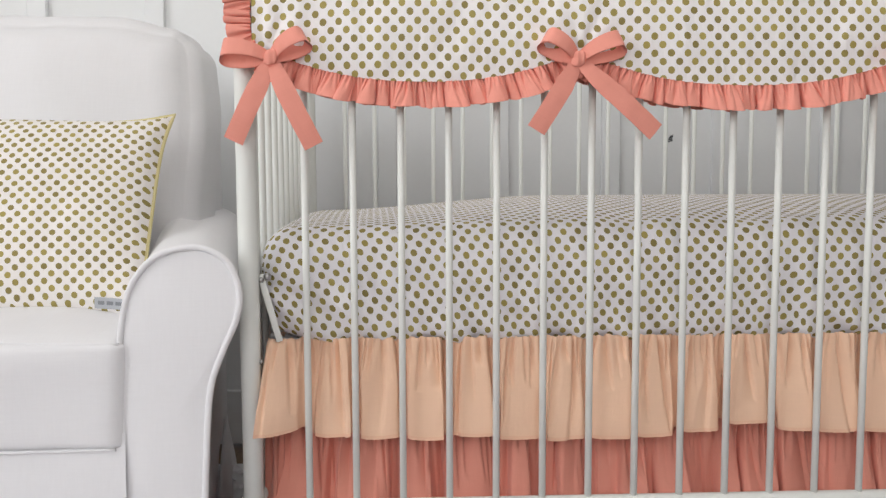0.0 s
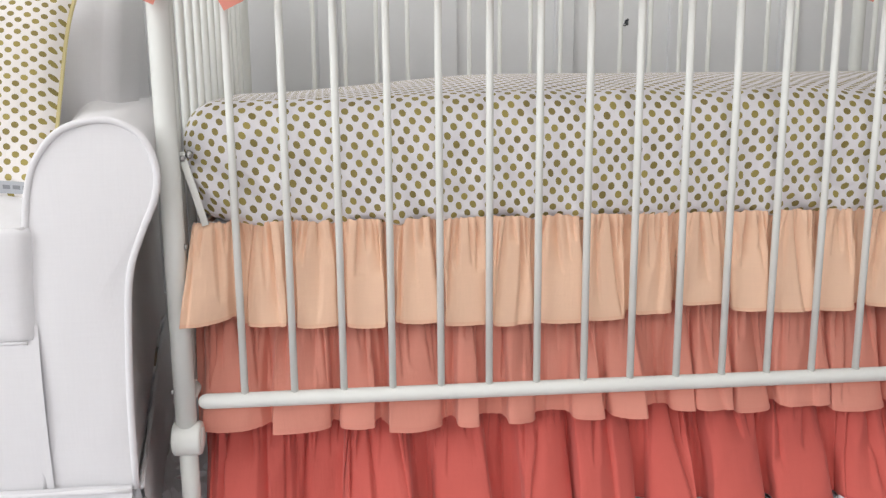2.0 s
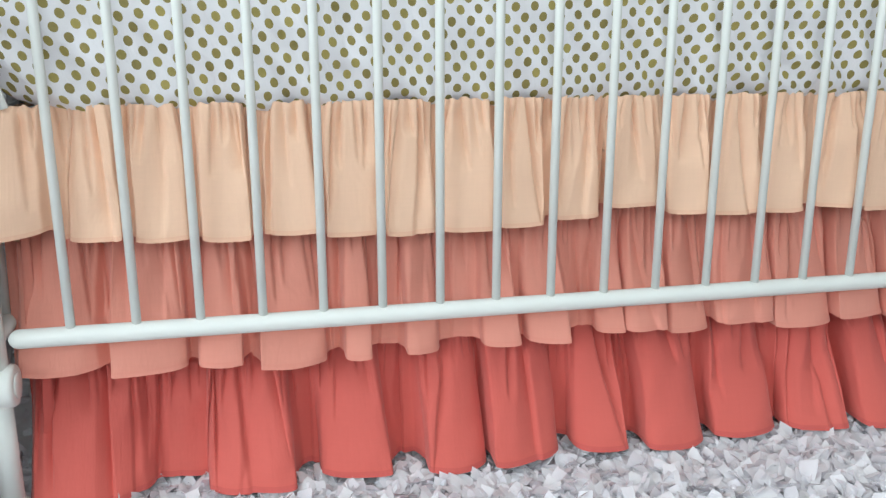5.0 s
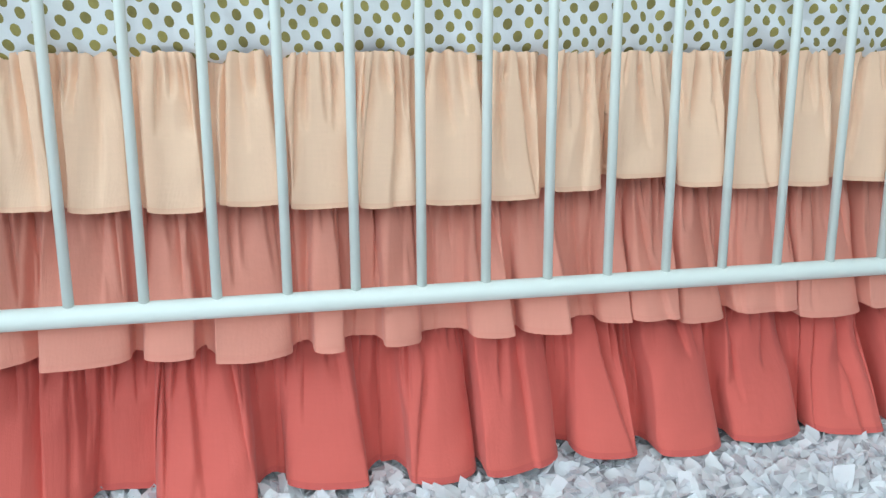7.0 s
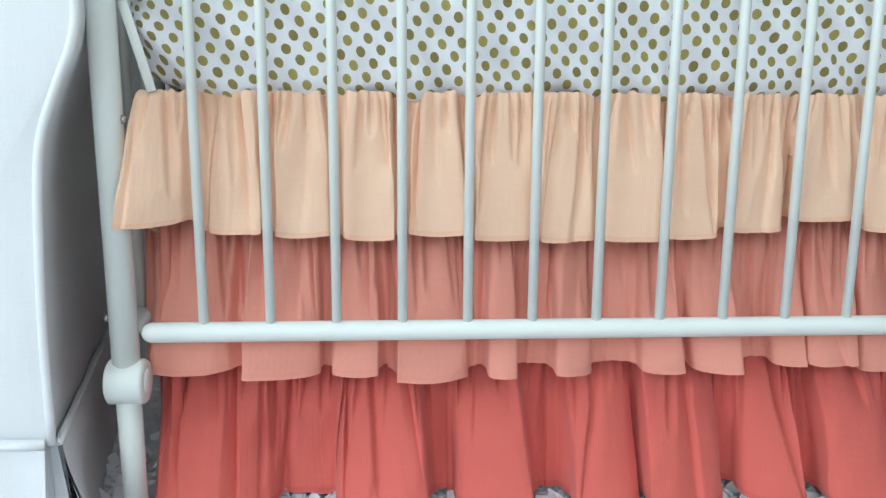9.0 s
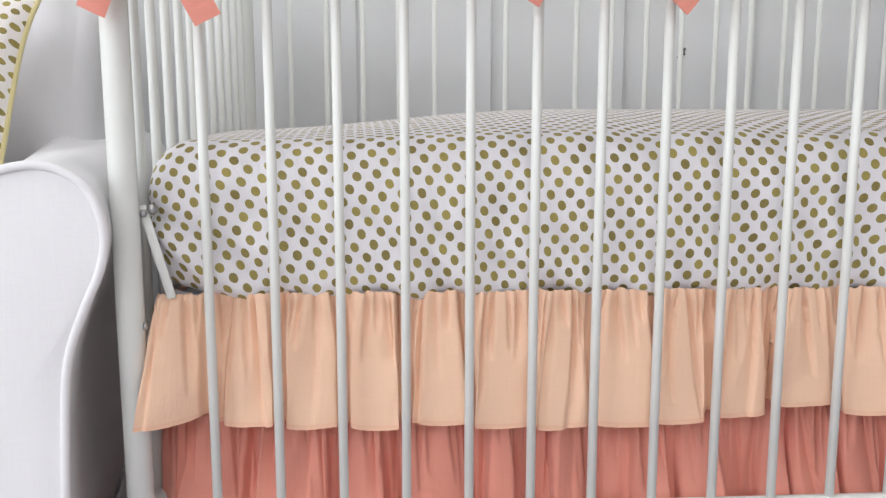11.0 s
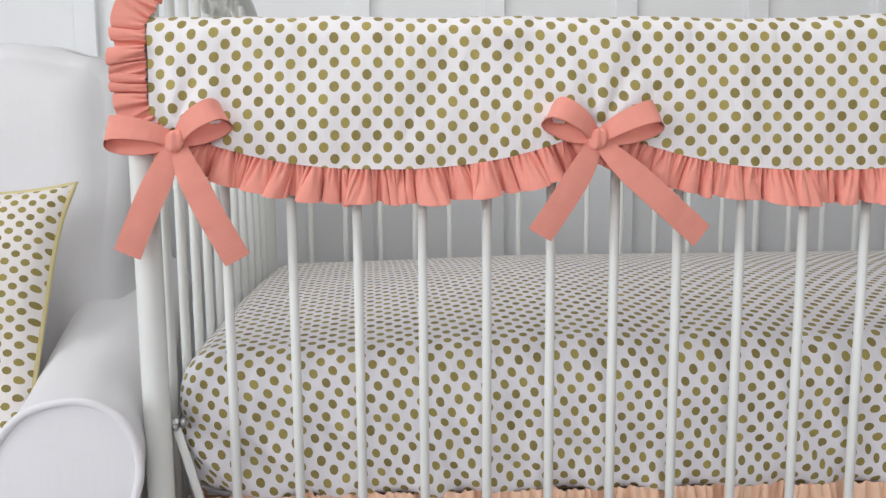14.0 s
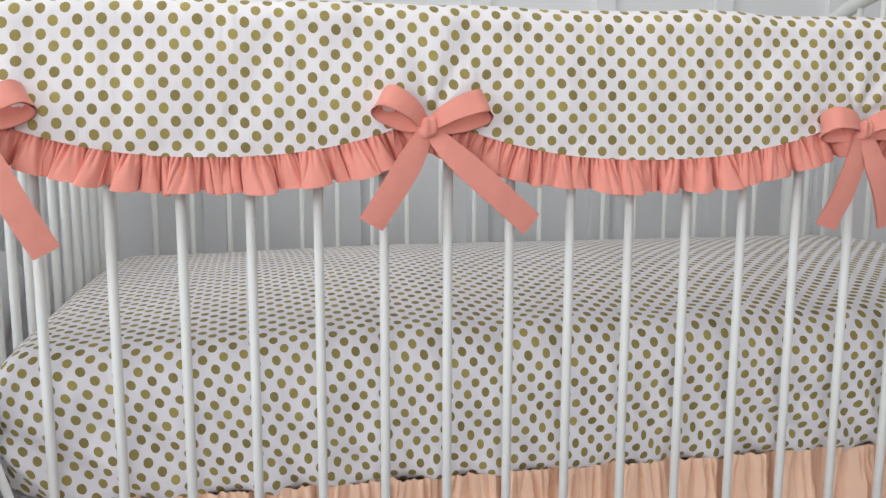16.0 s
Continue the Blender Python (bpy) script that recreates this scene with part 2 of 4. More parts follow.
def sheet_mesh(nu, nv, f, close_u=False, bm=None):
    """A cloth grid: f(u, v) with u and v from 0 to 1 gives a place and its (s, t) on the flat cloth, in metres."""
    bm = bm or bmesh.new()
    uvl = bm.loops.layers.uv.verify()
    rows, flat = [], {}
    for j in range(nv + 1):
        row = []
        for i in range(nu + 1):
            p, st = f(i / nu, j / nv)
            vert = bm.verts.new(p)
            flat[vert] = st
            row.append(vert)
        rows.append(row)
    for j in range(nv):
        for i in range(nu):
            face = bm.faces.new((rows[j][i], rows[j][i + 1], rows[j + 1][i + 1], rows[j + 1][i]))
            for lp in face.loops:
                lp[uvl].uv = flat[lp.vert]
    return bm


def thick(ob, metres):
    mod = ob.modifiers.new("thickness", "SOLIDIFY")
    mod.thickness, mod.offset, mod.use_rim = metres, 0, False
    return ob


def n1(x, y=0.0, z=0.0):
    return noise.noise(Vector((x, y, z)))


def step(a, b, x):
    t = max(0.0, min(1.0, (x - a) / (b - a)))
    return t * t * (3 - 2 * t)


# ---------------------------------------------------------------- the room
RX0, RX1, RY0, RY1, RH = -3.3, 3.2, -2.3, 2.2, 2.5


def wall_piece(name, x0, x1, y0, y1, z0, z1, label, bm=None):
    return tagged(part(name, bm or box(x0, x1, y0, y1, z0, z1), WALL, None, "", False), label, "wall", "", "structure")


wall_piece("wall_north", RX0, RX1, RY1, RY1 + 0.12, 0, RH, "white painted wall with upright battens")
wall_piece("wall_east", RX1, RX1 + 0.12, RY0, RY1, 0, RH, "plain white painted side wall")


def holed_wall(name, horizontal, lo, hi, p0, p1, a, b, z0, z1, label):
    """A wall with one window opening from a to b and z0 to z1."""
    bm = bmesh.new()
    for u0, u1, w0, w1 in ((lo, a, 0, RH), (b, hi, 0, RH), (a, b, 0, z0), (a, b, z1, RH)):
        if horizontal:
            box(u0, u1, p0, p1, w0, w1, bm=bm)
        else:
            box(p0, p1, u0, u1, w0, w1, bm=bm)
    return wall_piece(name, 0, 0, 0, 0, 0, 0, label, bm)


holed_wall("wall_south", True, RX0, RX1, RY0 - 0.12, RY0, -1.4, 0.8, 0.92, 2.32, "plain white painted wall with a window opening")
holed_wall("wall_west", False, RY0, RY1, RX0 - 0.12, RX0, -2.05, 0.55, 0.92, 2.32, "plain white painted side wall with a window opening")
tagged(part("ceiling", box(RX0 - 0.12, RX1 + 0.12, RY0 - 0.12, RY1 + 0.12, RH, RH + 0.1), CEIL, None, "", False), "plain white flat ceiling", "ceiling", "", "structure")

# upright battens and the baseboard on the wall behind the crib
for k in range(-12, 10):
    cx = 0.205 + 0.2875 * k
    if RX0 + 0.05 < cx < RX1 - 0.05:
        tagged(part("trim", box(cx - 0.024, cx + 0.024, RY1 - 0.016, RY1, 0.14, RH, 0.002, 1), TRIM, None, "", False),
               "white painted upright batten on the wall", "batten", "battens", "structure")
tagged(part("baseboard", box(RX0, RX1, RY1 - 0.02, RY1, 0.0, 0.14, 0.003, 2), TRIM, None, "", False), "tall white painted baseboard", "baseboard", "", "structure")

# the windows that let the daylight in
def window(name, m, width, height, label):
    w = tagged(new(name), label, "window", "", "structure")
    w.matrix_basis = m
    bm = bmesh.new()
    t = 0.05
    for x0, x1, z0, z1 in ((-width / 2, width / 2, -height / 2, -height / 2 + t), (-width / 2, width / 2, height / 2 - t, height / 2),
                           (-width / 2, -width / 2 + t, -height / 2 + t, height / 2 - t), (width / 2 - t, width / 2, -height / 2 + t, height / 2 - t),
                           (-t / 2, t / 2, -height / 2 + t, height / 2 - t)):
        box(x0, x1, -0.06, -0.01, z0, z1, 0.003, 1, bm=bm)
    part("window_frame", bm, TRIM, w, "", False)
    part("window_sill", box(-width / 2 - 0.04, width / 2 + 0.04, 0.002, 0.09, -height / 2 - 0.03, -height / 2, 0.004, 2), TRIM, w, "", False)
    return w


window("window_1", pose(-0.3, RY0 - 0.01, 1.62), 2.2, 1.4, "white framed window in the wall facing the crib")
window("window_2", pose(RX0 - 0.01, -0.75, 1.62, 0, 0, -90), 2.6, 1.4, "white framed window in the side wall")


# ---------------------------------------------------------------- the crib
FY = 1.203            # plane of the front bars
BY = 1.960            # plane of the back bars
LX, RXP = -0.252, 1.112
PITCH, FIRST = 0.067, -0.172
NBARS = 19
BAR_R = 0.0051

crib = thing("crib", "white enamelled iron crib with slim round bars", "crib")


def upright(x, y, z0, z1, r, name, mat, parent, segs=12):
    return part(name, tube([(0, 0, z0), (0, 0, z1)], r, segs), mat, parent)


first = upright(0, 0, 0.222, 0.955, BAR_R, "bar", IRON, crib)
first.location = (FIRST, FY, 0)
for k in range(1, NBARS):
    again(first, crib, pose(FIRST + PITCH * k, FY, 0))
for k in range(NBARS):
    again(first, crib, pose(FIRST + PITCH * k, BY, 0))

for y in (FY, BY):
    part("bottom_rail", tube([(LX + 0.028, y, 0.2185), (RXP - 0.028, y, 0.2185)], 0.0105, 20, round_ends=True), IRON, crib)
    part("top_rail", tube([(LX, y, 0.944), (RXP, y, 0.944)], 0.0125, 18), IRON, crib)

HOOP0, HOOPB = 0.93, 0.17
YM, YA = (FY + BY) / 2, (BY - FY) / 2


def hoop_z(y):
    return HOOP0 + HOOPB * math.sqrt(max(0.0, 1 - ((y - YM) / YA) ** 2))


def crib_end(x, inward):
    """One end: the hoop that forms both corner posts, upright bars, knuckles and legs."""
    path = [(x, FY, 0.165), (x, FY, 0.5), (x, FY, 0.8), (x, FY, HOOP0)]
    path += [(x, YM - YA * math.cos(a), HOOP0 + HOOPB * math.sin(a)) for a in np.linspace(0.12, math.pi - 0.12, 22)]
    path += [(x, BY, HOOP0), (x, BY, 0.8), (x, BY, 0.5), (x, BY, 0.165)]
    part("end_hoop", tube(path, 0.0140, 20), IRON, crib, "white iron tube bent into two corner posts")
    for y in (FY, BY):
        # knuckle: a short cross cylinder with a rounded rim and an end disc
        prof = [(-0.0195, 0.0), (-0.0193, 0.0205), (-0.0175, 0.0232), (0.0150, 0.0232), (0.0180, 0.0220), (0.0190, 0.0185), (0.0192, 0.0)]
        bm = tube([(p[0] * inward, 0, 0) for p in prof], [max(p[1], 0.0005) for p in prof], 28)
        kn = part("knuckle", bm, IRON, crib, "thick white cast knuckle joint")
        kn.location = (x + 0.001 * inward, y, 0.167)
        disc = part("end_disc", tube([(0.0191 * inward, 0, 0), (0.0206 * inward, 0, 0)], [0.014, 0.0125], 24), IRON, kn)
        leg = part("leg", tube([(x, y, 0.160), (x, y, 0.028)], [0.0128, 0.0122], 18), IRON, crib)
        part("foot", tube([(x, y, 0.032), (x, y, 0.028), (x, y, 0.020), (x, y, 0.010), (x, y, 0.0)], [0.0125, 0.0165, 0.0178, 0.0170, 0.0150], 20), IRON, crib)
    part("end_rail", tube([(x, FY, 0.2185), (x, BY, 0.2185)], 0.0110, 16), IRON, crib)
    for k in range(11):
        y = FY + (BY - FY) * (k + 1) / 12
        upright(0, 0, 0.222, hoop_z(y) - 0.004, 0.0056, "end_bar", IRON, crib).location = (x, y, 0)
    # cast scroll ornament below the hoop
    for sgn in (-1, 1):
        for zz, size in ((1.035, 0.052), (1.012, 0.036)):
            pts = []
            for a in np.linspace(0, 3.6 * math.pi / 1.6, 34):
                r = size * (1 - a / 8.6)
                pts.append((x + 0.002 * inward, YM + sgn * (0.012 + size - r * math.cos(a)), zz + 0.6 * r * math.sin(a)))
            part("scroll", tube(pts, [0.0088 - 0.0045 * k / 33 for k in range(34)], 10, round_ends=True), IRON, crib)
    bm = bmesh.new()
    for k in range(8):
        a = 2 * math.pi * k / 8
        bmesh.ops.create_icosphere(bm, subdivisions=2, radius=0.012, matrix=Matrix.Translation((x, YM + 0.017 * math.cos(a), 1.03 + 0.017 * math.sin(a))) @ Matrix.Diagonal((0.55, 1, 1, 1)))
    bmesh.ops.create_icosphere(bm, subdivisions=2, radius=0.012, matrix=Matrix.Translation((x + 0.004 * inward, YM, 1.03)))
    part("rosette", bm, IRON, crib, "white cast flower")


crib_end(LX, 1)
crib_end(RXP, -1)

# mattress support: an angle-iron frame hung from the corner posts by flat straps with bolts
bm = bmesh.new()
for a, b in (((LX + 0.06, FY + 0.07), (RXP - 0.06, FY + 0.07)), ((LX + 0.06, BY - 0.07), (RXP - 0.06, BY - 0.07)),
             ((LX + 0.06, FY + 0.07), (LX + 0.06, BY - 0.07)), ((RXP - 0.06, FY + 0.07), (RXP - 0.06, BY - 0.07)), ((0.43, FY + 0.07), (0.43, BY - 0.07))):
    tube([(*a, 0.445), (*b, 0.437)], 0.008, 8, bm=bm)
part("spring_frame", bm, STEEL, crib, "grey metal mattress support frame")


def strap(x, y, s):
    bm = box(-0.0048, 0.0048, -0.0012, 0.0012, -0.092, 0.008, 0.001, 1)
    st = part("hanger_strap", bm, IRON, crib, "flat white metal hanger strap")
    st.matrix_basis = pose(x + 0.016 * s, y, 0.547, 0, -15 * s, 0)
    bolt = part("bolt", tube([(0, 0.004, 0), (0, -0.004, 0), (0, -0.006, 0)], [0.0042, 0.0042, 0.003], 6), STEEL, st, "small steel bolt")
    wash = part("washer", tube([(0.009 * s, 0.002, 0.002), (0.009 * s, -0.004, 0.002)], [0.0055, 0.0045], 14), STEEL, st)


strap(LX, FY + 0.010, 1)
strap(RXP, FY + 0.010, -1)
strap(LX, BY - 0.018, 1)
strap(RXP, BY - 0.018, -1)
for z in (0.235, 0.432):
    part("screw_head", tube([(LX + 0.0135 if z > 0.3 else LX - 0.0135, FY - 0.002, z), (LX + 0.0175 if z > 0.3 else LX - 0.0175, FY - 0.002, z)], [0.0045, 0.0032], 12), STEEL, crib)


# ---------------------------------------------------------------- mattress with its fitted sheet
DOT = 0.01535 * math.sqrt(2)      # distance of two dots of the print along a row


def sheet_print(x, z):
    """Where the print lies on the stretched sheet: its rows slope near one end and level out along the bed."""
    xc = min(x, 0.58)
    h = z - 0.53
    hc = min(h, 0.08)
    i = 6.891 + 47.257 * xc + 4.347 * xc ** 2 + -7.84 * xc ** 3 + 44.4 * (x - xc) + (11.023 + -25.67 * xc) * hc + 2.0 * (h - hc)
    j = 2.945 + 5.054 * xc + -7.556 * xc ** 2 + 6.863 * xc ** 3 + 0.5 * (x - xc) + (-40.614 + -2.713 * xc) * hc - 42.5 * (h - hc)
    i += 0.003 + 0.66 * xc
    j -= 0.22 + 0.5 * min(xc, 0.25)
    return i * DOT, j * DOT


def cover_print(x, h):
    """Where the print lies on the rail cover, h metres above its upper fold."""
    xc, hc = min(x, 0.25), max(-0.15, min(0.0, h))
    i = 1.608 + 47.05 * x - 1.01 * xc ** 2 - 1.062 * h - 4.3 * xc * hc
    j = -0.977 - 0.7 * xc - 12.94 * xc ** 2 - 42.67 * h + 5.37 * xc * hc
    # the second scallop is cut a little askew
    w = step(0.20, 0.33, x)
    i += w * (17 + 45.7 * (x - 0.329) + 2.4 * (h + 0.02) - i)
    j += w * (-1 - 43.9 * (h + 0.02) - j)
    return i * DOT, j * DOT


def mattress():
    x0, x1, y0, y1, z0, z1, r = -0.247, 1.098, 1.224, 1.940, 0.450, 0.616, 0.048
    # profile round the mattress, from the middle of the underside past the front, over the top and back
    prof = []
    ym, zm = (y0 + y1) / 2, (z0 + z1) / 2

    def arc(cy, cz, rr, a0, a1, n):
        for a in np.linspace(radians(a0), radians(a1), n):
            prof.append((cy + rr * math.cos(a), cz + rr * math.sin(a)))
    rb = 0.024
    prof.append((ym, z0))
    prof.append((ym - 0.2, z0))
    arc(y0 + rb, z0 + rb, rb, 270, 180, 12)
    arc(y0 + r, z1 - r, r, 180, 90, 14)
    for y in np.linspace(y0 + 0.07, y1 - 0.07, 30):
        prof.append((y, z1))
    arc(y1 - r, z1 - r, r, 90, 0, 10)
    arc(y1 - rb, z0 + rb, rb, 0, -90, 8)
    prof.append((ym, z0))
    run = [0.0]
    for a, b in zip(prof, prof[1:]):
        run.append(run[-1] + math.dist(a, b))
    # resample evenly
    step_len = 0.0085
    total = run[-1]
    n = int(total / step_len)
    ps, ss = [], []
    j = 0
    for i in range(n + 1):
        s = total * i / n
        while j < len(run) - 2 and run[j + 1] < s:
            j += 1
        t = (s - run[j]) / max(1e-9, run[j + 1] - run[j])
        ps.append((prof[j][0] + t * (prof[j + 1][0] - prof[j][0]), prof[j][1] + t * (prof[j + 1][1] - prof[j][1])))
        ss.append(s)
    # the run along the cloth at which the straight front begins
    s_front = ym - y0 - rb + math.pi / 2 * rb
    # end cap rings, the rounded end, the long run
    re = 0.050
    end_rings = []
    for k in (0.3, 0.6, 0.85):
        end_rings.append((x0, re, k))
    rings = []
    for x, inset, k in end_rings:
        rings.append((x, inset, k, x - 0.10 * (1 - k) - 0.03))
    for a in np.linspace(0, math.pi / 2, 11):
        rings.append((x0 + re * (1 - math.cos(a)), re * (1 - math.sin(a)), 1.0, x0 - 0.03 + re * a))
    for x in np.linspace(x0 + re, x1 - re, 150)[1:-1]:
        rings.append((x, 0.0, 1.0, x))
    for a in np.linspace(math.pi / 2, 0, 9):
        rings.append((x1 - re * (1 - math.cos(a)), re * (1 - math.sin(a)), 1.0, x1 + 0.03 - re * a))
    rings.append((x1, re, 0.4, x1 + 0.1))

    def bulge(x, s, y, z):
        """Domed top, sagging lower edge, diagonal pulls in the lower front, and loose ripples."""
        front = step(y0 + 0.09, y0 + 0.0, y)
        top = step(z1 - 0.03, z1, z)
        d = (0.010 + 0.030 * step(-0.22, 0.25, x)) * top * math.sin(math.pi * min(1, max(0, (y - y0) / (y1 - y0)))) ** 0.8
        pull = 0.0
        low = step(0.60, 0.50, z) * front
        pull += 0.0064 * low * math.sin(70 * x + 95 * z + 3 * n1(x * 7, z * 9))
        pull += 0.0026 * front * n1(x * 26, z * 13, 4) - 0.0045 * front * abs(n1(x * 17 + z * 9, z * 11 - x * 3, 14)) - 0.004 * low * abs(n1(x * 40 + z * 26, z * 18, 15))
        pull += 0.0034 * front * n1(x * 9, z * 6, 9)
        ripple = 0.0028 * top * step(y0 + 0.30, y0 + 0.05, y) * math.sin(30 * (x - 0.9 * y) + 4 * n1(x * 5, y * 5)) * step(0.15, 0.35, x)
        return d + ripple, pull

    def f(u, v):
        x, inset, k, us = rings[round(u * (len(rings) - 1))]
        i = round(v * n)
        y, z = ps[i]
        shrink_y = 1 - inset / ((y1 - y0) / 2)
        shrink_z = 1 - inset / ((z1 - z0) / 2)
        yy = ym + (y - ym) * shrink_y * k
        zz = zm + (z - zm) * shrink_z * k
        up, out = bulge(x, ss[i], y, z)
        # the lower corner of the end is drawn up by the elastic
        zz += 0.034 * max(0.0, 1 - (x - x0) / 0.11) ** 2 * step(zm + 0.03, z0, z)
        hem = (0.005 * n1(x * 34, 3) + 0.003 * n1(x * 80, 5)) * step(z0 + 0.05, z0, z) * step(y0 + 0.12, y0, y)
        return (x - 0.003 * n1(y * 20, z * 20) * (1 if inset > 0 else 0), yy - out, zz + up + hem), sheet_print(us, z0 + rb + ss[i] - s_front)

    bed = thing("mattress", "crib mattress in a white fitted sheet with gold dots", "mattress")
    part("fitted_sheet", sheet_mesh(len(rings) - 1, n, f), SHEET, bed, "wrinkled white cotton sheet with gold foil dots")
    # elastic gathered hem below the edge
    path = [(x0 + 0.014 + 0.003 * n1(y * 40), y, z0 + 0.004 + 0.003 * n1(y * 55, 2)) for y in np.linspace(y1 - 0.05, y0 + 0.05, 40)]
    path += [(x, y0 + 0.034 + 0.003 * n1(x * 40), z0 + 0.001 + 0.003 * n1(x * 55, 4)) for x in np.linspace(x0 + 0.05, x1 - 0.05, 160)]
    part("elastic_hem", tube(path, 0.003, 8), DECK, bed, "white elastic hem of the sheet")


mattress()


# ---------------------------------------------------------------- the three-tier bed skirt
skirt = thing("bed_skirt", "three-tier gathered bed skirt in peach, salmon and coral", "bed skirt")


def more_folds(fronts, seed, last, lo, hi):
    """Carries the folds on to the far end of the bed."""
    rs = random.Random(seed)
    out = list(fronts)
    while out[-1][1] < last - 0.02:
        a = out[-1][1] + rs.choice((0.003, 0.006, 0.012, 0.024))
        out.append((a, min(last, a + rs.uniform(lo, hi))))
    return out


def tier(name, fronts, z_top, z_hem, hems, y_top, y_hem, depth, mat, hem_mat, label, seed, flare=0.0, sharp=(0.003, 0.008), start=0.3, grow=0.8, gather=0.008, spacing=0.011, reach=(0.25, 0.95), lap=0.34, wave=0.003, x0=-0.232, bulge=0.16):
    """One gathered flounce. fronts: from where to where each fold stands forward, along the bed; hems: each fold's
    hem above or below z_hem. Creases run down from the gathered seam and fade."""
    rs = random.Random(seed)
    x1 = 1.09
    nf = len(fronts)
    drop = z_top - z_hem
    lift = [hems[k] if k < len(hems) else rs.uniform(-0.006, 0.005) for k in range(nf)]
    lean = [rs.choice((-1, 1)) * rs.uniform(0.25, 0.8) for k in range(nf)]
    amp = [rs.uniform(0.8, 1.15) for k in range(nf)]
    soft = [(rs.uniform(*sharp), rs.uniform(*sharp)) for k in range(nf)]
    taper = [rs.uniform(0.02, 0.16) for k in range(nf)]
    creases, cx = [], x0 - 0.01
    while cx < x1 + 0.01:
        long = rs.random() < 0.3
        creases.append((cx, rs.uniform(-0.10, 0.10), rs.uniform(0.6, 1.25) if long else rs.uniform(reach[0], reach[1] * 0.7),
                        rs.uniform(0.006, 0.011), rs.uniform(0.002, 0.010), gather * rs.uniform(0.5, 1.2), rs.choice((-1, 1))))
        cx += spacing * rs.uniform(0.5, 1.6)
    shelf = {}
    for c in creases:
        for q in range(int((c[0] - 0.045) * 50) - 1, int((c[0] + 0.045) * 50) + 2):
            shelf.setdefault(q, []).append(c)
    nu, nv = int((x1 - x0) / 0.0013), 40

    def f(u, v):
        x = x0 + u * (x1 - x0)
        xq = x + 0.012 * (1 - v) * n1(x * 9, v * 0.8, seed + 20) + 0.003 * n1(x * 20, v * 2, seed + 21)
        d, xx, hem = 0.0, x, z_hem
        far = 1.0
        for k in range(nf):
            a, b = fronts[k]
            wide = b - a
            if xq < a - 0.03 or xq > b + 0.03:
                continue
            inset = taper[k] * wide * (1 - v)
            sa, sb = soft[k][0] * (0.6 + 0.6 * v), soft[k][1] * (0.6 + 0.6 * v)
            plate = step(a + inset - sa, a + inset + sa, xq) * (1 - step(b - inset - sb, b - inset + sb, xq))
            w = min(1.0, max(0.0, (xq - a) / wide))
            now = amp[k] * plate * (1 - bulge + bulge * math.sin(math.pi * w) + lean[k] * (w - 0.5))
            if now > d:
                d = now
            if a <= xq <= b:
                xx = x - (lap if k else 0.0) * wide * math.sin(2 * math.pi * w) * 0.5 * v ** 0.8
            near = max(0.0, a - xq, xq - b)
            if near < far:
                far = near
                hem = z_hem + lift[k] * max(0.0, 1 - near / 0.03) - 0.003 * math.sin(math.pi * w)
        y = y_top + (y_hem - y_top) * v ** 1.2
        y -= depth * d * (start + (1 - start) * v ** grow)
        fold = 0.0
        for c, slant, ln, w0, w1, deep, skew in shelf.get(int(x * 50), ()):
            t = v / ln
            if t >= 1:
                continue
            g = (x - c - slant * v * drop) / (w0 + w1 * t)
            g = g * skew
            g = g if g > 0 else -7 * g
            if g < 1:
                fold = max(fold, deep * (1 - t) ** 0.6 * (1 - g) ** 1.2)
        y += fold * (0.35 + 0.65 * step(0.0, 0.16, v))
        y -= wave * n1(x * 15 + 1.5 * v, v * 1.8, seed) + 0.4 * wave * n1(x * 38 + 3 * v, v * 4.0, seed + 7)
        z = z_top + (hem + 0.001 * n1(x * 60, seed) - z_top) * v
        if flare:
            e = max(0.0, 1 - (x - x0) / 0.085) ** 1.2
            y -= flare * e * v ** 0.4
            xx -= 0.30 * flare * e * v
        z += (0.003 * n1(x * 70, seed + 1) + 0.0025 * n1(x * 150, seed)) * (1 - v) ** 5
        return (xx, y, z), (x * 1.8, v * drop)

    ob = part(name, sheet_mesh(nu, nv, f), mat, skirt, label)
    thick(ob, 0.0009)

    def hem_f(u, v):
        (hx, hy, hz), st = f(u, min(1.0, 0.968 + 0.032 * v))
        return (hx, hy - 0.0012, hz - 0.0004 * v), st
    thick(part("hem", sheet_mesh(nu, 2, hem_f), hem_mat, ob, "turned double hem"), 0.0009)
    return ob


t1 = more_folds([(-0.236, -0.180), (-0.163, -0.113), (-0.099, -0.042), (-0.031, 0.022), (0.037, 0.093), (0.104, 0.168), (0.171, 0.228),
                 (0.237, 0.301), (0.304, 0.358), (0.371, 0.428), (0.437, 0.512), (0.516, 0.566)], 3, 1.09, 0.05, 0.068)
tier("tier", t1, 0.4595, 0.316, [0.017, 0.004, 0.001, -0.003, 0.001, -0.004, -0.005, -0.006, -0.003, 0.004, 0.016, 0.004, 0.0, 0.0, 0.003],
     1.236, 1.236, 0.022, PEACH, PEACH_HEM, "gathered peach cotton top flounce", 3, flare=0.042, sharp=(0.002, 0.005), start=0.5, grow=0.6, gather=0.015, spacing=0.0085, reach=(0.2, 0.95))
t2 = more_folds([(-0.240, -0.148), (-0.136, -0.059), (-0.046, 0.003), (0.023, 0.099), (0.121, 0.151), (0.194, 0.235), (0.290, 0.334),
                 (0.345, 0.396), (0.437, 0.472), (0.474, 0.526), (0.534, 0.588)], 5, 1.09, 0.04, 0.09)
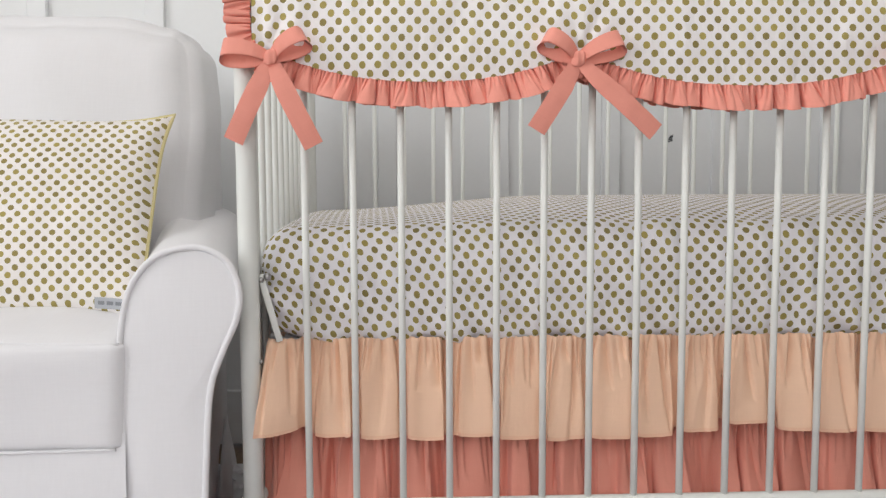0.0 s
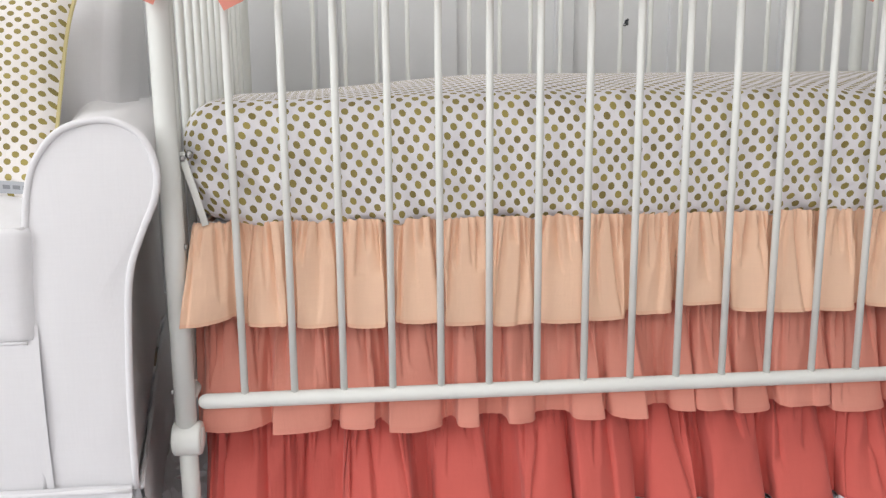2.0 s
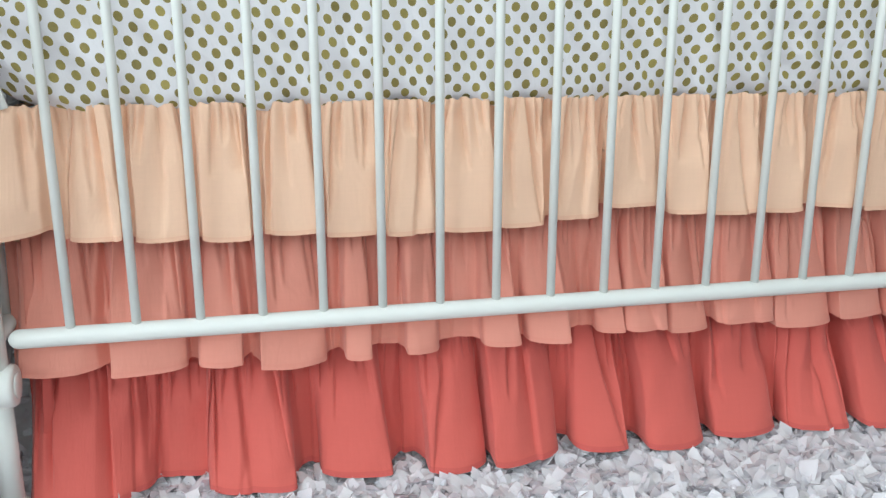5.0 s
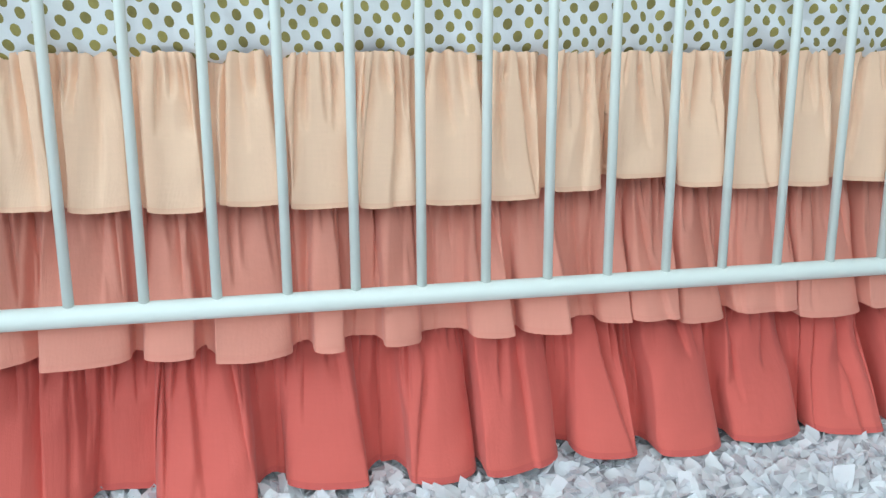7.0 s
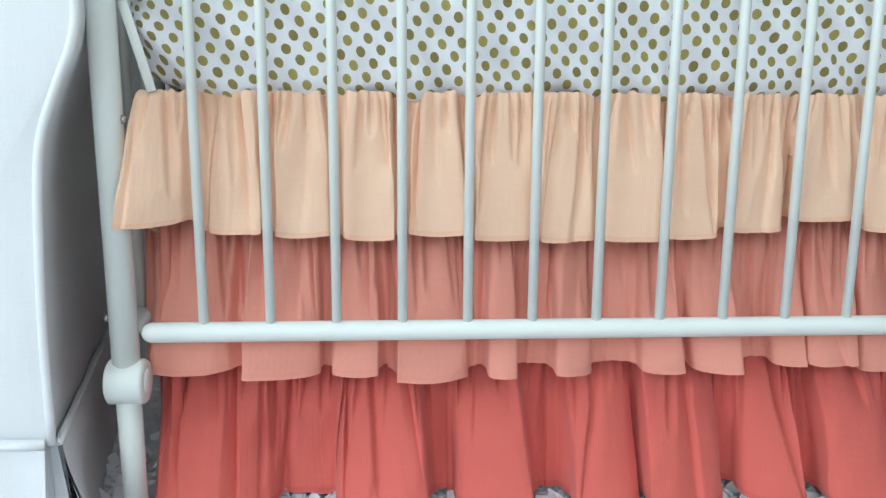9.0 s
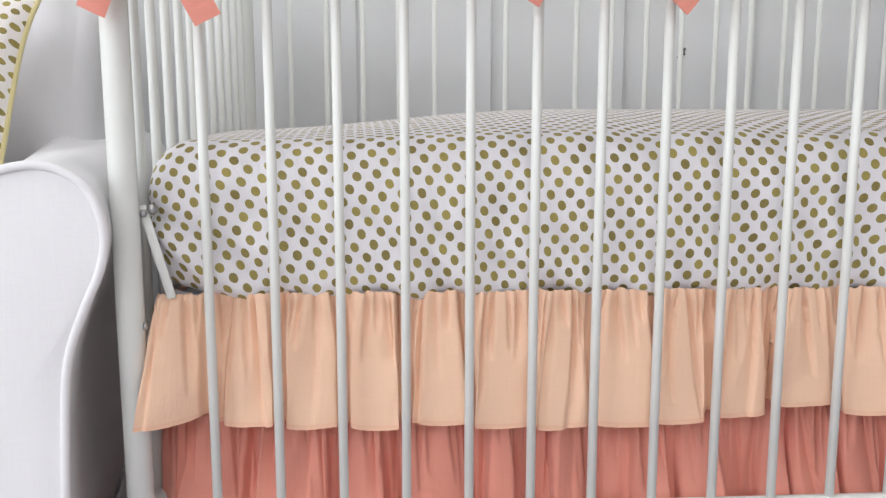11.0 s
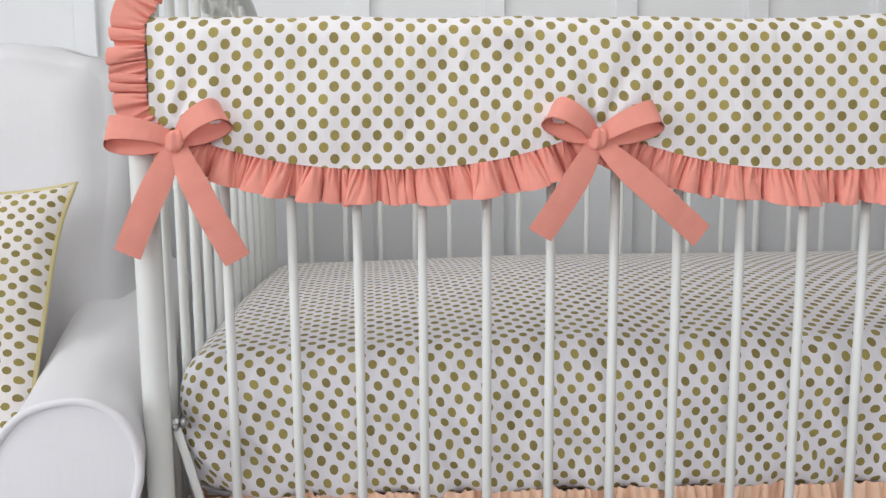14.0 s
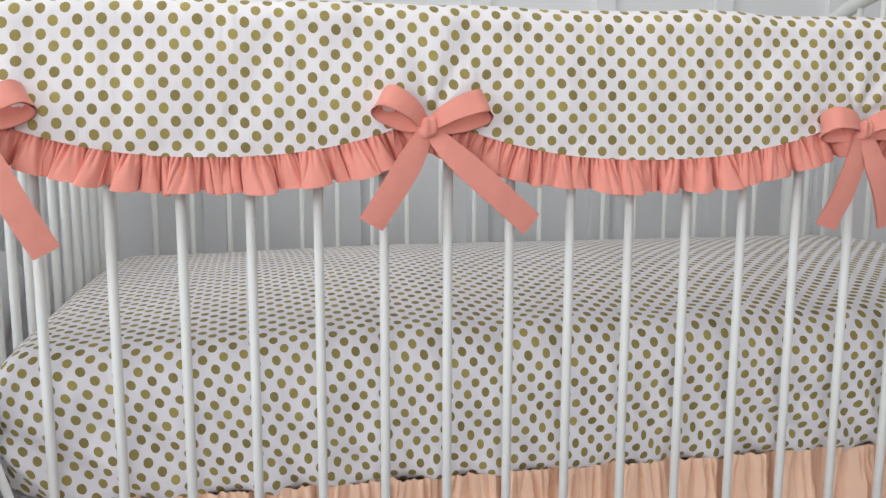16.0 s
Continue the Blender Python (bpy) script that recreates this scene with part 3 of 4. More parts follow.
tier("tier", t2, 0.345, 0.166, [0.002, 0.0, 0.0, -0.006, -0.004, -0.003, -0.002, 0.0, 0.003, 0.005], 1.276, 1.254, 0.036, SALMON, SALMON_HEM,
     "gathered salmon cotton middle flounce", 8, sharp=(0.003, 0.012), start=0.25, grow=1.0, gather=0.018, spacing=0.010, reach=(0.35, 1.1), lap=0.36, wave=0.006, x0=-0.246, bulge=0.25)
t3 = more_folds([(-0.240, -0.108), (-0.044, 0.056), (0.087, 0.171), (0.215, 0.290), (0.296, 0.386), (0.406, 0.473), (0.499, 0.582),
                 (0.600, 0.689), (0.708, 0.789), (0.812, 0.880)], 6, 1.09, 0.07, 0.10)
tier("tier", t3, 0.200, 0.018, [-0.002, -0.002, 0.0, 0.0, 0.004, 0.004, 0.002, 0.002, 0.000, 0.002], 1.290, 1.248, 0.060, CORAL, CORAL_HEM,
     "gathered coral cotton bottom flounce", 12, sharp=(0.003, 0.014), start=0.2, grow=1.0, gather=0.019, spacing=0.011, reach=(0.25, 0.95), lap=0.36, wave=0.009, x0=-0.242, bulge=0.42)


def end_tier(x, sgn, z_top, z_hem, depth, mat, seed):
    """The same flounce across an end of the bed."""
    y0, y1 = 1.236, 1.93
    nu, nv = 150, 12

    def f(u, v):
        y = y0 + u * (y1 - y0)
        wave = math.sin(2 * math.pi * y / 0.055 + 2.5 * n1(y * 9, seed))
        xx = x - sgn * (depth * v * (0.5 + 0.5 * wave) + 0.003 * math.sin(2 * math.pi * y / 0.02 + seed) * (1 - v))
        return (xx, y, z_top + (z_hem - z_top) * v + 0.005 * wave * v), (y * 1.8, v * (z_top - z_hem))
    thick(part("end_tier", sheet_mesh(nu, nv, f), mat, skirt), 0.0009)


for x, sgn in ((-0.222, 1), (1.09, -1)):
    end_tier(x, sgn, 0.455, 0.318, 0.012, PEACH, 1)
    end_tier(x + 0.006 * sgn, sgn, 0.34, 0.168, 0.020, SALMON, 2)
    end_tier(x + 0.012 * sgn, sgn, 0.19, 0.020, 0.028, CORAL, 3)
part("deck", box(-0.220, 1.085, 1.264, 1.930, 0.4455, 0.4505, 0.002, 1), DECK, skirt, "plain white cotton deck under the mattress")


# ---------------------------------------------------------------- scalloped rail cover with ruffles and bows
cover = thing("crib_rail_cover", "white rail cover with gold dots, coral ruffle and bows", "rail cover")
BOWS = [-0.217, 0.207, 0.680, 1.078]


def seam_z(x):
    """Height of the scalloped lower seam."""
    for a, b in zip(BOWS, BOWS[1:]):
        if x <= b or b == BOWS[-1]:
            u = min(1.0, max(0.0, (x - a) / (b - a)))
            low = 0.820 if a < 0 else 0.8155
            return low + (0.861 - low) * abs(2 * u - 1) ** 2.3


CX0 = -0.236


def cover_front_y(x, z):
    """How far the hanging front stands off: it puffs between the bows and is drawn in at them."""
    pull = sum(math.exp(-((x - b) / 0.035) ** 2) for b in BOWS)
    h = (0.955 - z) / 0.13
    return 1.181 - 0.004 * math.sin(math.pi * min(1, max(0, h))) + 0.003 * pull * h


def drape(x, v):
    """v: 0 at the front seam, 1 at the back seam. Gives y, z and the run along the cloth."""
    zs = seam_z(x)
    rc, cy, cz = 0.0225, FY, 0.9430
    top = 0.947
    lf = top - zs
    la = math.pi * rc
    lb = 0.115
    s = v * (lf + la + lb)
    if s < lf:
        z = zs + s
        t = s / lf
        y = cover_front_y(x, z) * (1 - t ** 6) + (cy - rc) * t ** 6
        return y, z, s - lf
    if s < lf + la:
        a = math.pi - (s - lf) / rc
        return cy + rc * math.cos(a), cz + 0.004 + rc * math.sin(a), s - lf
    return cy + rc + 0.012 * (s - lf - la) / lb, cz + 0.004 - (s - lf - la), s - lf


def cover_f(u, v):
    x = CX0 + u * (1.100 - CX0)
    # the lower corner of the end is rounded off
    y, z, s = drape(x, v)
    corner = math.hypot(max(0, CX0 + 0.026 - x), max(0, 0.884 - z))
    amp = step(0, 0.05, v) * step(1.0, 0.9, v)
    drawn = 0.0
    for b in BOWS:
        d = math.hypot(x - b, (z - 0.86) * 0.8)
        ang = math.atan2(z - 0.858, x - b)
        drawn += 0.0030 * math.exp(-(d / 0.055) ** 2) * math.sin(ang * 9 + 1.0)
    y -= amp * (0.0036 * n1(x * 16, s * 15, 2) + 0.0022 * n1(x * 24 + s * 20, s * 9 - x * 5, 8) + 0.0018 * n1(x * 42, s * 22, 5)) + (drawn if v < 0.5 else 0)
    z += 0.0055 * n1(x * 7, 11) * step(0.3, 0.5, v) * step(0.85, 0.6, v) + 0.0015 * n1(x * 25, 3) * step(0.4, 0.5, v)
    return (x, y, z), cover_print(x, s)


thick(part("panel", sheet_mesh(330, 64, cover_f), COVER, cover, "white cotton panel with gold foil dots"), 0.0022)

# the seam as a path in the plane of the front: up the end, then along the scallops
seam = [(-0.2215, 1.006), (-0.2255, 0.990), (-0.2325, 0.974)]
seam += [(CX0 - 0.0012, z) for z in np.linspace(0.962, 0.890, 9)]
seam += [(-0.2352, 0.880), (-0.2305, 0.871), (-0.2235, 0.865)]
seam += [(x, seam_z(x)) for x in np.linspace(-0.214, 1.095, 240)]


def along(path, n):
    run = [0.0]
    for a, b in zip(path, path[1:]):
        run.append(run[-1] + math.dist(a, b))
    out, j = [], 0
    for i in range(n + 1):
        s = run[-1] * i / n
        while j < len(run) - 2 and run[j + 1] < s:
            j += 1
        t = (s - run[j]) / max(1e-9, run[j + 1] - run[j])
        out.append((tuple(np.array(path[j]) * (1 - t) + np.array(path[j + 1]) * t), s))
    return out


def ruffle(name, path, width, seed, y_of, label, deep=0.016, wide_max=0.032):
    pts = along(path, int(1300 * sum(math.dist(a, b) for a, b in zip(path, path[1:]))))
    rs = random.Random(seed)
    total = pts[-1][1]
    edges = [0.0]
    while edges[-1] < total:
        edges.append(edges[-1] + rs.choice((rs.uniform(0.007, 0.012), rs.uniform(0.014, 0.022), rs.uniform(wide_max * 0.55, wide_max))))
    amp = [rs.uniform(0.5, 1.25) for _ in edges]
    lean = [rs.uniform(-0.5, 0.5) for _ in edges]
    n = len(pts) - 1
    creases, c = [], 0.0
    while c < total:
        creases.append((c, rs.uniform(0.004, 0.009), rs.uniform(0.003, 0.0085), rs.uniform(0.5, 1.6), rs.choice((-1, 1)), rs.uniform(-0.15, 0.15)))
        c += rs.uniform(0.004, 0.012)
    shelf = {}
    for c in creases:
        for q in range(int(c[0] * 100) - 2, int(c[0] * 100) + 3):
            shelf.setdefault(q, []).append(c)

    def f(u, v):
        i = round(u * n)
        (x, z), s = pts[i]
        a, b = np.array(pts[max(0, i - 6)][0]), np.array(pts[min(n, i + 6)][0])
        d = (b - a) / np.linalg.norm(b - a)
        nx, nz = d[1], -d[0]        # outward from the panel
        k = 0
        while k < len(edges) - 2 and edges[k + 1] < s:
            k += 1
        w = (s - edges[k]) / (edges[k + 1] - edges[k])
        puff = math.sin(math.pi * min(1, w) ** (1.0 + 0.5 * lean[k])) ** 0.55
        wide = (edges[k + 1] - edges[k]) / 0.018
        ln = width * (1 + 0.06 * n1(s * 30, seed) + 0.16 * (amp[k] - 0.9) * puff - 0.10 * (1 - puff) + 0.10 * lean[k] * (w - 0.5)) * v
        slip = lean[k] * 0.012 * v - 0.0042 * math.sin(2 * math.pi * w) * min(1.3, wide) * v
        y = y_of(x, z) - 0.0015 - (deep * amp[k] * puff * min(1.2, wide)) * (0.12 + 0.88 * v ** 0.8) + 0.004 * v - 0.0016 * n1(s * 90, v * 2, seed)
        y -= deep * 0.7 * lean[k] * (w - 0.5) * v * min(1.2, wide) - 0.007 * (1 - puff) ** 2
        y -= 0.0030 * (1 - v) ** 3 * math.sin(2 * math.pi * s / 0.0052 + 3 * n1(s * 60, seed))
        fold = 0.0
        for c, wd, dp, ln2, side, slant in shelf.get(int(s * 100), ()):
            t = v / ln2
            g = (s - c - slant * v * width) / wd * side
            g = g if g > 0 else -5 * g
            if t < 1 and g < 1:
                fold = max(fold, dp * (1 - t) ** 0.5 * (1 - g) ** 1.2)
        y += fold
        return (x + nx * ln + d[0] * slip, y, z + nz * ln + d[1] * slip), (s * 1.7, v * width)

    ob = part(name, sheet_mesh(n, 12, f), RIBBON, cover, label)
    thick(ob, 0.0009)


def ruffle_y(x, z):
    if z > 0.955:
        return 1.181 + (z - 0.955) * 0.75
    return cover_front_y(x, z)


ruffle("ruffle", seam[:15], 0.0350, 5, ruffle_y, "gathered coral ruffle along the end", 0.010, 0.024)
ruffle("ruffle", seam[14:], 0.0352, 9, ruffle_y, "gathered coral ruffle along the scalloped hem")
# a second, shorter ruffle hangs behind the bars along the inner hem
ruffle("ruffle", [(x, seam_z(x) + 0.006) for x in np.linspace(-0.205, 1.09, 200)], 0.036, 21, lambda x, z: FY + 0.040, "gathered coral ruffle on the inner hem")


def ribbon(path, width, across, parent, name, seed, cup=0.0):
    """A flat folded strip along a path; across gives the direction of its width at each point."""
    pts = [Vector(p) for p in path]
    n = len(pts) - 1
    run = [0.0]
    for a, b in zip(pts, pts[1:]):
        run.append(run[-1] + (b - a).length)
    wid = width if callable(width) else (lambda t: width)

    def f(u, v):
        i = round(u * n)
        t = i / n
        d = (pts[min(n, i + 1)] - pts[max(0, i - 1)]).normalized()
        ac = Vector(across(t))
        ac = (ac - d * ac.dot(d)).normalized()
        nor = d.cross(ac)
        w = (v - 0.5) * wid(t)
        c = cup * (1 - 4 * (v - 0.5) ** 2) + 0.0009 * n1(run[i] * 60, v * 2, seed)
        p = pts[i] + ac * w + nor * c
        return tuple(p), (run[i], v * wid(t))
    ob = part(name, sheet_mesh(n, 8, f), RIBBON, parent)
    thick(ob, 0.0024)
    return ob


def smooth_path(keys, n=26):
    """A Catmull-Rom path through a few points."""
    k = [Vector(p) for p in keys]
    k = [k[0] * 2 - k[1]] + k + [k[-1] * 2 - k[-2]]
    out = []
    spans = len(k) - 3
    for i in range(n + 1):
        g = i / n * spans
        j = min(spans - 1, int(g))
        t = g - j
        p0, p1, p2, p3 = k[j:j + 4]
        out.append(0.5 * ((2 * p1) + (p2 - p0) * t + (2 * p0 - 5 * p1 + 4 * p2 - p3) * t * t + (3 * p1 - p0 - 3 * p2 + p3) * t ** 3))
    return out


def bow(x, z, y, left, right, tail_l, tail_r, seed):
    """A tied bow: two open loops, two tails and the knot. left, right: where the loops reach; tails: where they end."""
    b = part("bow", knot_mesh(seed), RIBBON, cover, "tied coral ribbon bow")
    b.location = (x, y, z)
    for reach, sgn in ((left, -1), (right, 1)):
        rx, rz = reach
        far = Vector((rx, 0, rz))
        up = Vector((-rz, 0, rx)).normalized() * sgn
        if up.z < 0:
            up = -up
        # out along the upper strand, round the end, and back along the lower
        keys = [(0, -0.002, 0), far * 0.42 + Vector((0, -0.015, 0)) + up * 0.007, far * 0.88 + Vector((0, -0.016, 0)) + up * 0.007, far * 1.0 + Vector((0, -0.004, 0)) + up * 0.001,
                far * 0.90 + Vector((0, 0.004, 0)) - up * 0.007, far * 0.45 + Vector((0, 0.002, 0)) - up * 0.007, (0, 0.001, 0)]
        ribbon(smooth_path(keys, 34), lambda t: 0.010 + 0.015 * math.sin(math.pi * t) ** 0.55, lambda t, u=up: tuple(u + Vector((0, 0.35, 0))), b, "loop", seed + sgn)
    for end, sgn in ((tail_l, -1), (tail_r, 1)):
        ex, ez = end
        keys = [(0.002 * sgn, -0.003, -0.002), (ex * 0.22, -0.010, ez * 0.25), (ex * 0.6, -0.012, ez * 0.62), (ex, -0.004, ez)]
        flat = Vector((-ez, 0, ex)).normalized()
        ribbon(smooth_path(keys, 30), lambda t: 0.011 + 0.0155 * min(1, t * 2.2) ** 0.7, lambda t, q=flat: tuple(q + Vector((0, 0.12, 0))), b, "tail", seed + 5 * sgn, 0.0008)
    return b


def knot_mesh(seed):
    bm = bmesh.new()
    uvl = bm.loops.layers.uv.verify()
    bmesh.ops.create_uvsphere(bm, u_segments=20, v_segments=14, radius=1)
    for v in bm.verts:
        c = v.co
        wrinkle = 1 + 0.10 * math.sin(7 * c.x + 3 * c.z + seed) * (1 - abs(c.z))
        v.co = Vector((0.0088 * c.x * wrinkle * (1 - 0.15 * c.z) + 0.0025 * c.z, 0.0048 * c.y * wrinkle - 0.0085 + 0.0012 * math.sin(6 * c.x + 2 * c.z), 0.0108 * (abs(c.z) ** 0.6) * (1 if c.z > 0 else -1)))
    for face in bm.faces:
        for lp in face.loops:
            lp[uvl].uv = (lp.vert.co.x, lp.vert.co.z)
    return bm


bow(-0.209, 0.850, 1.170, (-0.064, 0.007), (0.046, 0.026), (-0.052, -0.110), (0.055, -0.117), 1)
bow(0.202, 0.849, 1.172, (-0.046, 0.027), (0.060, 0.022), (-0.056, -0.095), (0.108, -0.098), 2)
bow(0.680, 0.848, 1.170, (-0.044, 0.006), (0.050, 0.010), (-0.036, -0.106), (0.040, -0.104), 3)
bow(1.078, 0.850, 1.170, (-0.050, 0.020), (0.055, 0.010), (-0.060, -0.10), (0.055, -0.112), 4)


# ---------------------------------------------------------------- the armchair
chair = thing("armchair", "white slipcovered armchair with rolled arms and welted seams", "armchair")
ARM_Y = 1.098
SPLAY = 0.19            # the arms draw together towards the back
chair.matrix_basis = Matrix.Translation((-0.026, 0.019, 0.692)) @ Matrix.Scale(1.0416, 4) @ Matrix.Translation((0.026, -0.019, -0.692))


def spline(keys, n):
    return [(p.x, p.z) for p in smooth_path([(x, 0, z) for x, z in keys], n)]


ARM_KEYS = [(-0.404, 0.150), (-0.404, 0.34), (-0.398, 0.470), (-0.388, 0.535), (-0.372, 0.570), (-0.345, 0.596), (-0.305, 0.606), (-0.272, 0.600), (-0.249, 0.580),
            (-0.239, 0.545), (-0.244, 0.510), (-0.262, 0.470), (-0.281, 0.420), (-0.290, 0.350), (-0.295, 0.260), (-0.296, 0.150)]
ARM_KEYS = [(x, z if z < 0.48 else 0.48 + (z - 0.48) * 0.98) for x, z in ARM_KEYS]
ARM_PROFILE = [(x - 0.005 * step(0.3, 0.5, z) * step(-0.32, -0.27, x), z) for x, z in spline(ARM_KEYS, 64)]
CLOSED = ARM_PROFILE + [(-0.33, 0.150), (-0.37, 0.150), ARM_PROFILE[0]]


def arm(mirror):
    """One rolled arm: its padded body, the flat front panel and the welt round it."""
    def mx(x):
        return (-1.424 - x) if mirror else x
    mid = (mx(-0.345), 0.36)
    back = 1.93
    n = len(ARM_PROFILE) - 1

    def body(u, v):
        x0, z = ARM_PROFILE[round(u * n)]
        x = mx(x0)
        y = ARM_Y + 0.006 + v * (back - ARM_Y)
        soft = 0.0035 * n1(y * 7, z * 8, 5)
        grow = 1 + 0.012 * step(0.0, 0.06, v) * (1 if z > 0.42 else 0.2)
        cx, cz = mx(-0.315), 0.50
        return (cx + (x - cx) * grow + soft - (-1 if mirror else 1) * SPLAY * (y - ARM_Y), y, cz + (z - cz) * grow + 0.018 * v + 0.040 * step(0.05, 0.6, v) * step(-0.31, -0.385, x0) * step(0.44, 0.54, z) + 0.5 * soft), (y, u * 1.2)
    a = part("arm", sheet_mesh(n, 40, body), LINEN, chair, "padded rolled arm")

    def front(u, v):
        x, z = CLOSED[round(u * (len(CLOSED) - 1))]
        x = mx(x)
        px, pz = mid[0] + (x - mid[0]) * v, mid[1] + (z - mid[1]) * v
        puff = 0.005 * (1 - v ** 3)
        return (px, ARM_Y - puff - 0.0015 * n1(px * 14, pz * 9), pz), (px, pz)
    part("front_panel", sheet_mesh(len(CLOSED) - 1, 10, front), LINEN, a, "flat front panel")
    part("welt", tube([(mx(x), ARM_Y - 0.001, z) for x, z in ARM_PROFILE], 0.0042, 10), LINEN, a, "raised white welt")
    return a


arm(False)
arm(True)


def cushion(name, x0, x1, y0, y1, z0, z1, r, crown, seed, label, welts=(), sag=None):
    """A soft box cushion: a rounded box whose faces swell."""
    c = Vector(((x0 + x1) / 2, (y0 + y1) / 2, (z0 + z1) / 2))
    h = Vector(((x1 - x0) / 2, (y1 - y0) / 2, (z1 - z0) / 2))
    bm = bmesh.new()
    uvl = bm.loops.layers.uv.verify()
    bmesh.ops.create_cube(bm, size=2)
    bmesh.ops.subdivide_edges(bm, edges=bm.edges[:], cuts=34, use_grid_fill=True)
    for v in bm.verts:
        q = Vector((v.co.x * h.x, v.co.y * h.y, v.co.z * h.z))
        inner = Vector([max(-(h[i] - r), min(h[i] - r, q[i])) for i in range(3)])
        d = q - inner
        p = inner + (d.normalized() * r if d.length > 1e-9 else d)
        s = [q[i] / h[i] for i in range(3)]
        for i in range(3):
            j, k = (i + 1) % 3, (i + 2) % 3
            p[i] += crown[i] * s[i] ** 3 * (1 - s[j] ** 4) * (1 - s[k] ** 4)
        p += Vector((0.006 * n1(p.x * 6, p.z * 6, seed), 0.008 * n1(p.x * 7, p.z * 7, seed + 3), 0.005 * n1(p.x * 8, p.y * 8, seed + 5)))
        p.y += 0.006 * n1(p.x * 3 + p.z * 5, p.z * 9, seed + 8) - 0.0035 * abs(n1(p.x * 9 + p.z * 7, p.z * 5, seed + 9))
        if sag:
            p = sag(p, s)
        v.co = c + p
    for face in bm.faces:
        nn = face.normal
        face.normal_update()
        nn = face.normal
        for lp in face.loops:
            co = lp.vert.co
            if abs(nn.z) > abs(nn.y) and abs(nn.z) > abs(nn.x):
                lp[uvl].uv = (co.x, co.y)
            elif abs(nn.y) > abs(nn.x):
                lp[uvl].uv = (co.x, co.z)
            else:
                lp[uvl].uv = (co.y, co.z)
    ob = part(name, bm, LINEN, chair, label)
    for path in welts:
        part("welt", tube(path, 0.0022, 8), LINEN, ob)
    return ob


SX0, SX1 = -1.026, -0.393
seat_top = [(x, 1.0905 - 0.001 * n1(x * 9), 0.4805 + 0.0035 * math.sin(math.pi * (x - SX0) / (SX1 - SX0))) for x in np.linspace(SX0 + 0.012, SX1 - 0.003, 40)]
seat_low = [(x, 1.0905, 0.3440 - 0.003 * math.sin(math.pi * (x - SX0) / (SX1 - SX0))) for x in np.linspace(SX0 + 0.012, SX1 - 0.012, 40)]
cushion("seat_cushion", SX0, SX1, 1.088, 1.66, 0.343, 0.485, 0.011, (0.004, 0.010, 0.028), 2, "boxy white seat cushion with welted edges", (seat_top, seat_low))


def ears(p, s):
    """Soft drooping top corners and a slack upper edge."""
    q = p.copy()
    if s[2] > 0:
        q.z -= 0.012 * abs(s[0]) ** 6 * s[2] - 0.008 * (1 - s[0] ** 2) * s[2]
        q.y += 0.02 * abs(s[0]) ** 5 * s[2]
        q.x *= 1 - 0.03 * s[2] ** 4
    d = math.hypot((abs(s[0]) - 0.80) / 0.10, (s[2] - 1.0) / 0.16)
    q.z -= 0.006 * math.exp(-d * d)
    q.y += 0.012 * math.exp(-d * d) * (1 if s[1] < 0 else -1)
    q.x += 0.010 * math.copysign(1, s[0]) * abs(s[0]) ** 3 * math.exp(-((s[2] - 0.05) / 0.5) ** 2)
    q.z += 0.006 * n1(p.x * 14, p.y * 12, 8) * max(0, s[2])
    q.y += 0.10 * (s[2] + 1) / 2
    return q


cushion("back_cushion", -1.036, -0.412, 1.475, 1.70, 0.500, 0.972, 0.055, (0.006, 0.035, 0.010), 6, "plump white back cushion", (), ears)

# frame behind and below the cushions
part("back_frame", box(-0.985, -0.440, 1.72, 1.93, 0.14, 0.90, 0.03, 4), LINEN, chair, "slipcovered back")


def front_border(u, v):
    x = SX0 - 0.004 + u * (SX1 - SX0 + 0.004)
    z = 0.150 + v * 0.215
    return (x, ARM_Y - 0.004 - 0.004 * math.sin(math.pi * v) - 0.0015 * n1(x * 8, z * 8), z), (x, z)


part("front_border", sheet_mesh(50, 16, front_border), LINEN, chair, "plain slipcover front below the seat")
part("underframe", box(-0.96, -0.462, 1.12, 1.90, 0.12, 0.352, 0.01, 2), LINEN, chair)


def chair_skirt(a, b, name, kick, flare):
    """A flat skirt panel hung from a welt, with a soft hem."""
    ax, ay = a
    bx, by = b
    ln = math.dist(a, b)
    nx, ny = (by - ay) / ln, -(bx - ax) / ln

    def f(u, v):
        out = 0.003 + flare * v + 0.006 * v * math.sin(9 * u + kick) * 0.6 + 0.010 * v * (u > 0.985 or u < 0.015)
        out += 0.004 * n1(u * ln * 12, v * 2, kick)
        return (ax + (bx - ax) * u + nx * out, ay + (by - ay) * u + ny * out, 0.157 - v * 0.122), (u * ln, v * 0.14)
    ob = part(name, sheet_mesh(60, 14, f), LINEN, chair, "straight slipcover skirt panel")
    thick(ob, 0.0022)
    if kick < 2.5:
        part("welt", tube([(ax + (bx - ax) * t + nx * 0.003, ay + (by - ay) * t + ny * 0.003, 0.150) for t in np.linspace(0, 1, 30)], 0.0036, 8), LINEN, ob)


chair_skirt((-1.13, 1.094), (-0.300, 1.094), "skirt_panel", 1.0, 0.008)
chair_skirt((-0.294, 1.100), (-0.294 - SPLAY * 0.82, 1.92), "skirt_panel", 2.0, 0.013)
chair_skirt((-1.134 + SPLAY * 0.82, 1.92), (-1.134, 1.112), "skirt_panel", 3.0, 0.013)
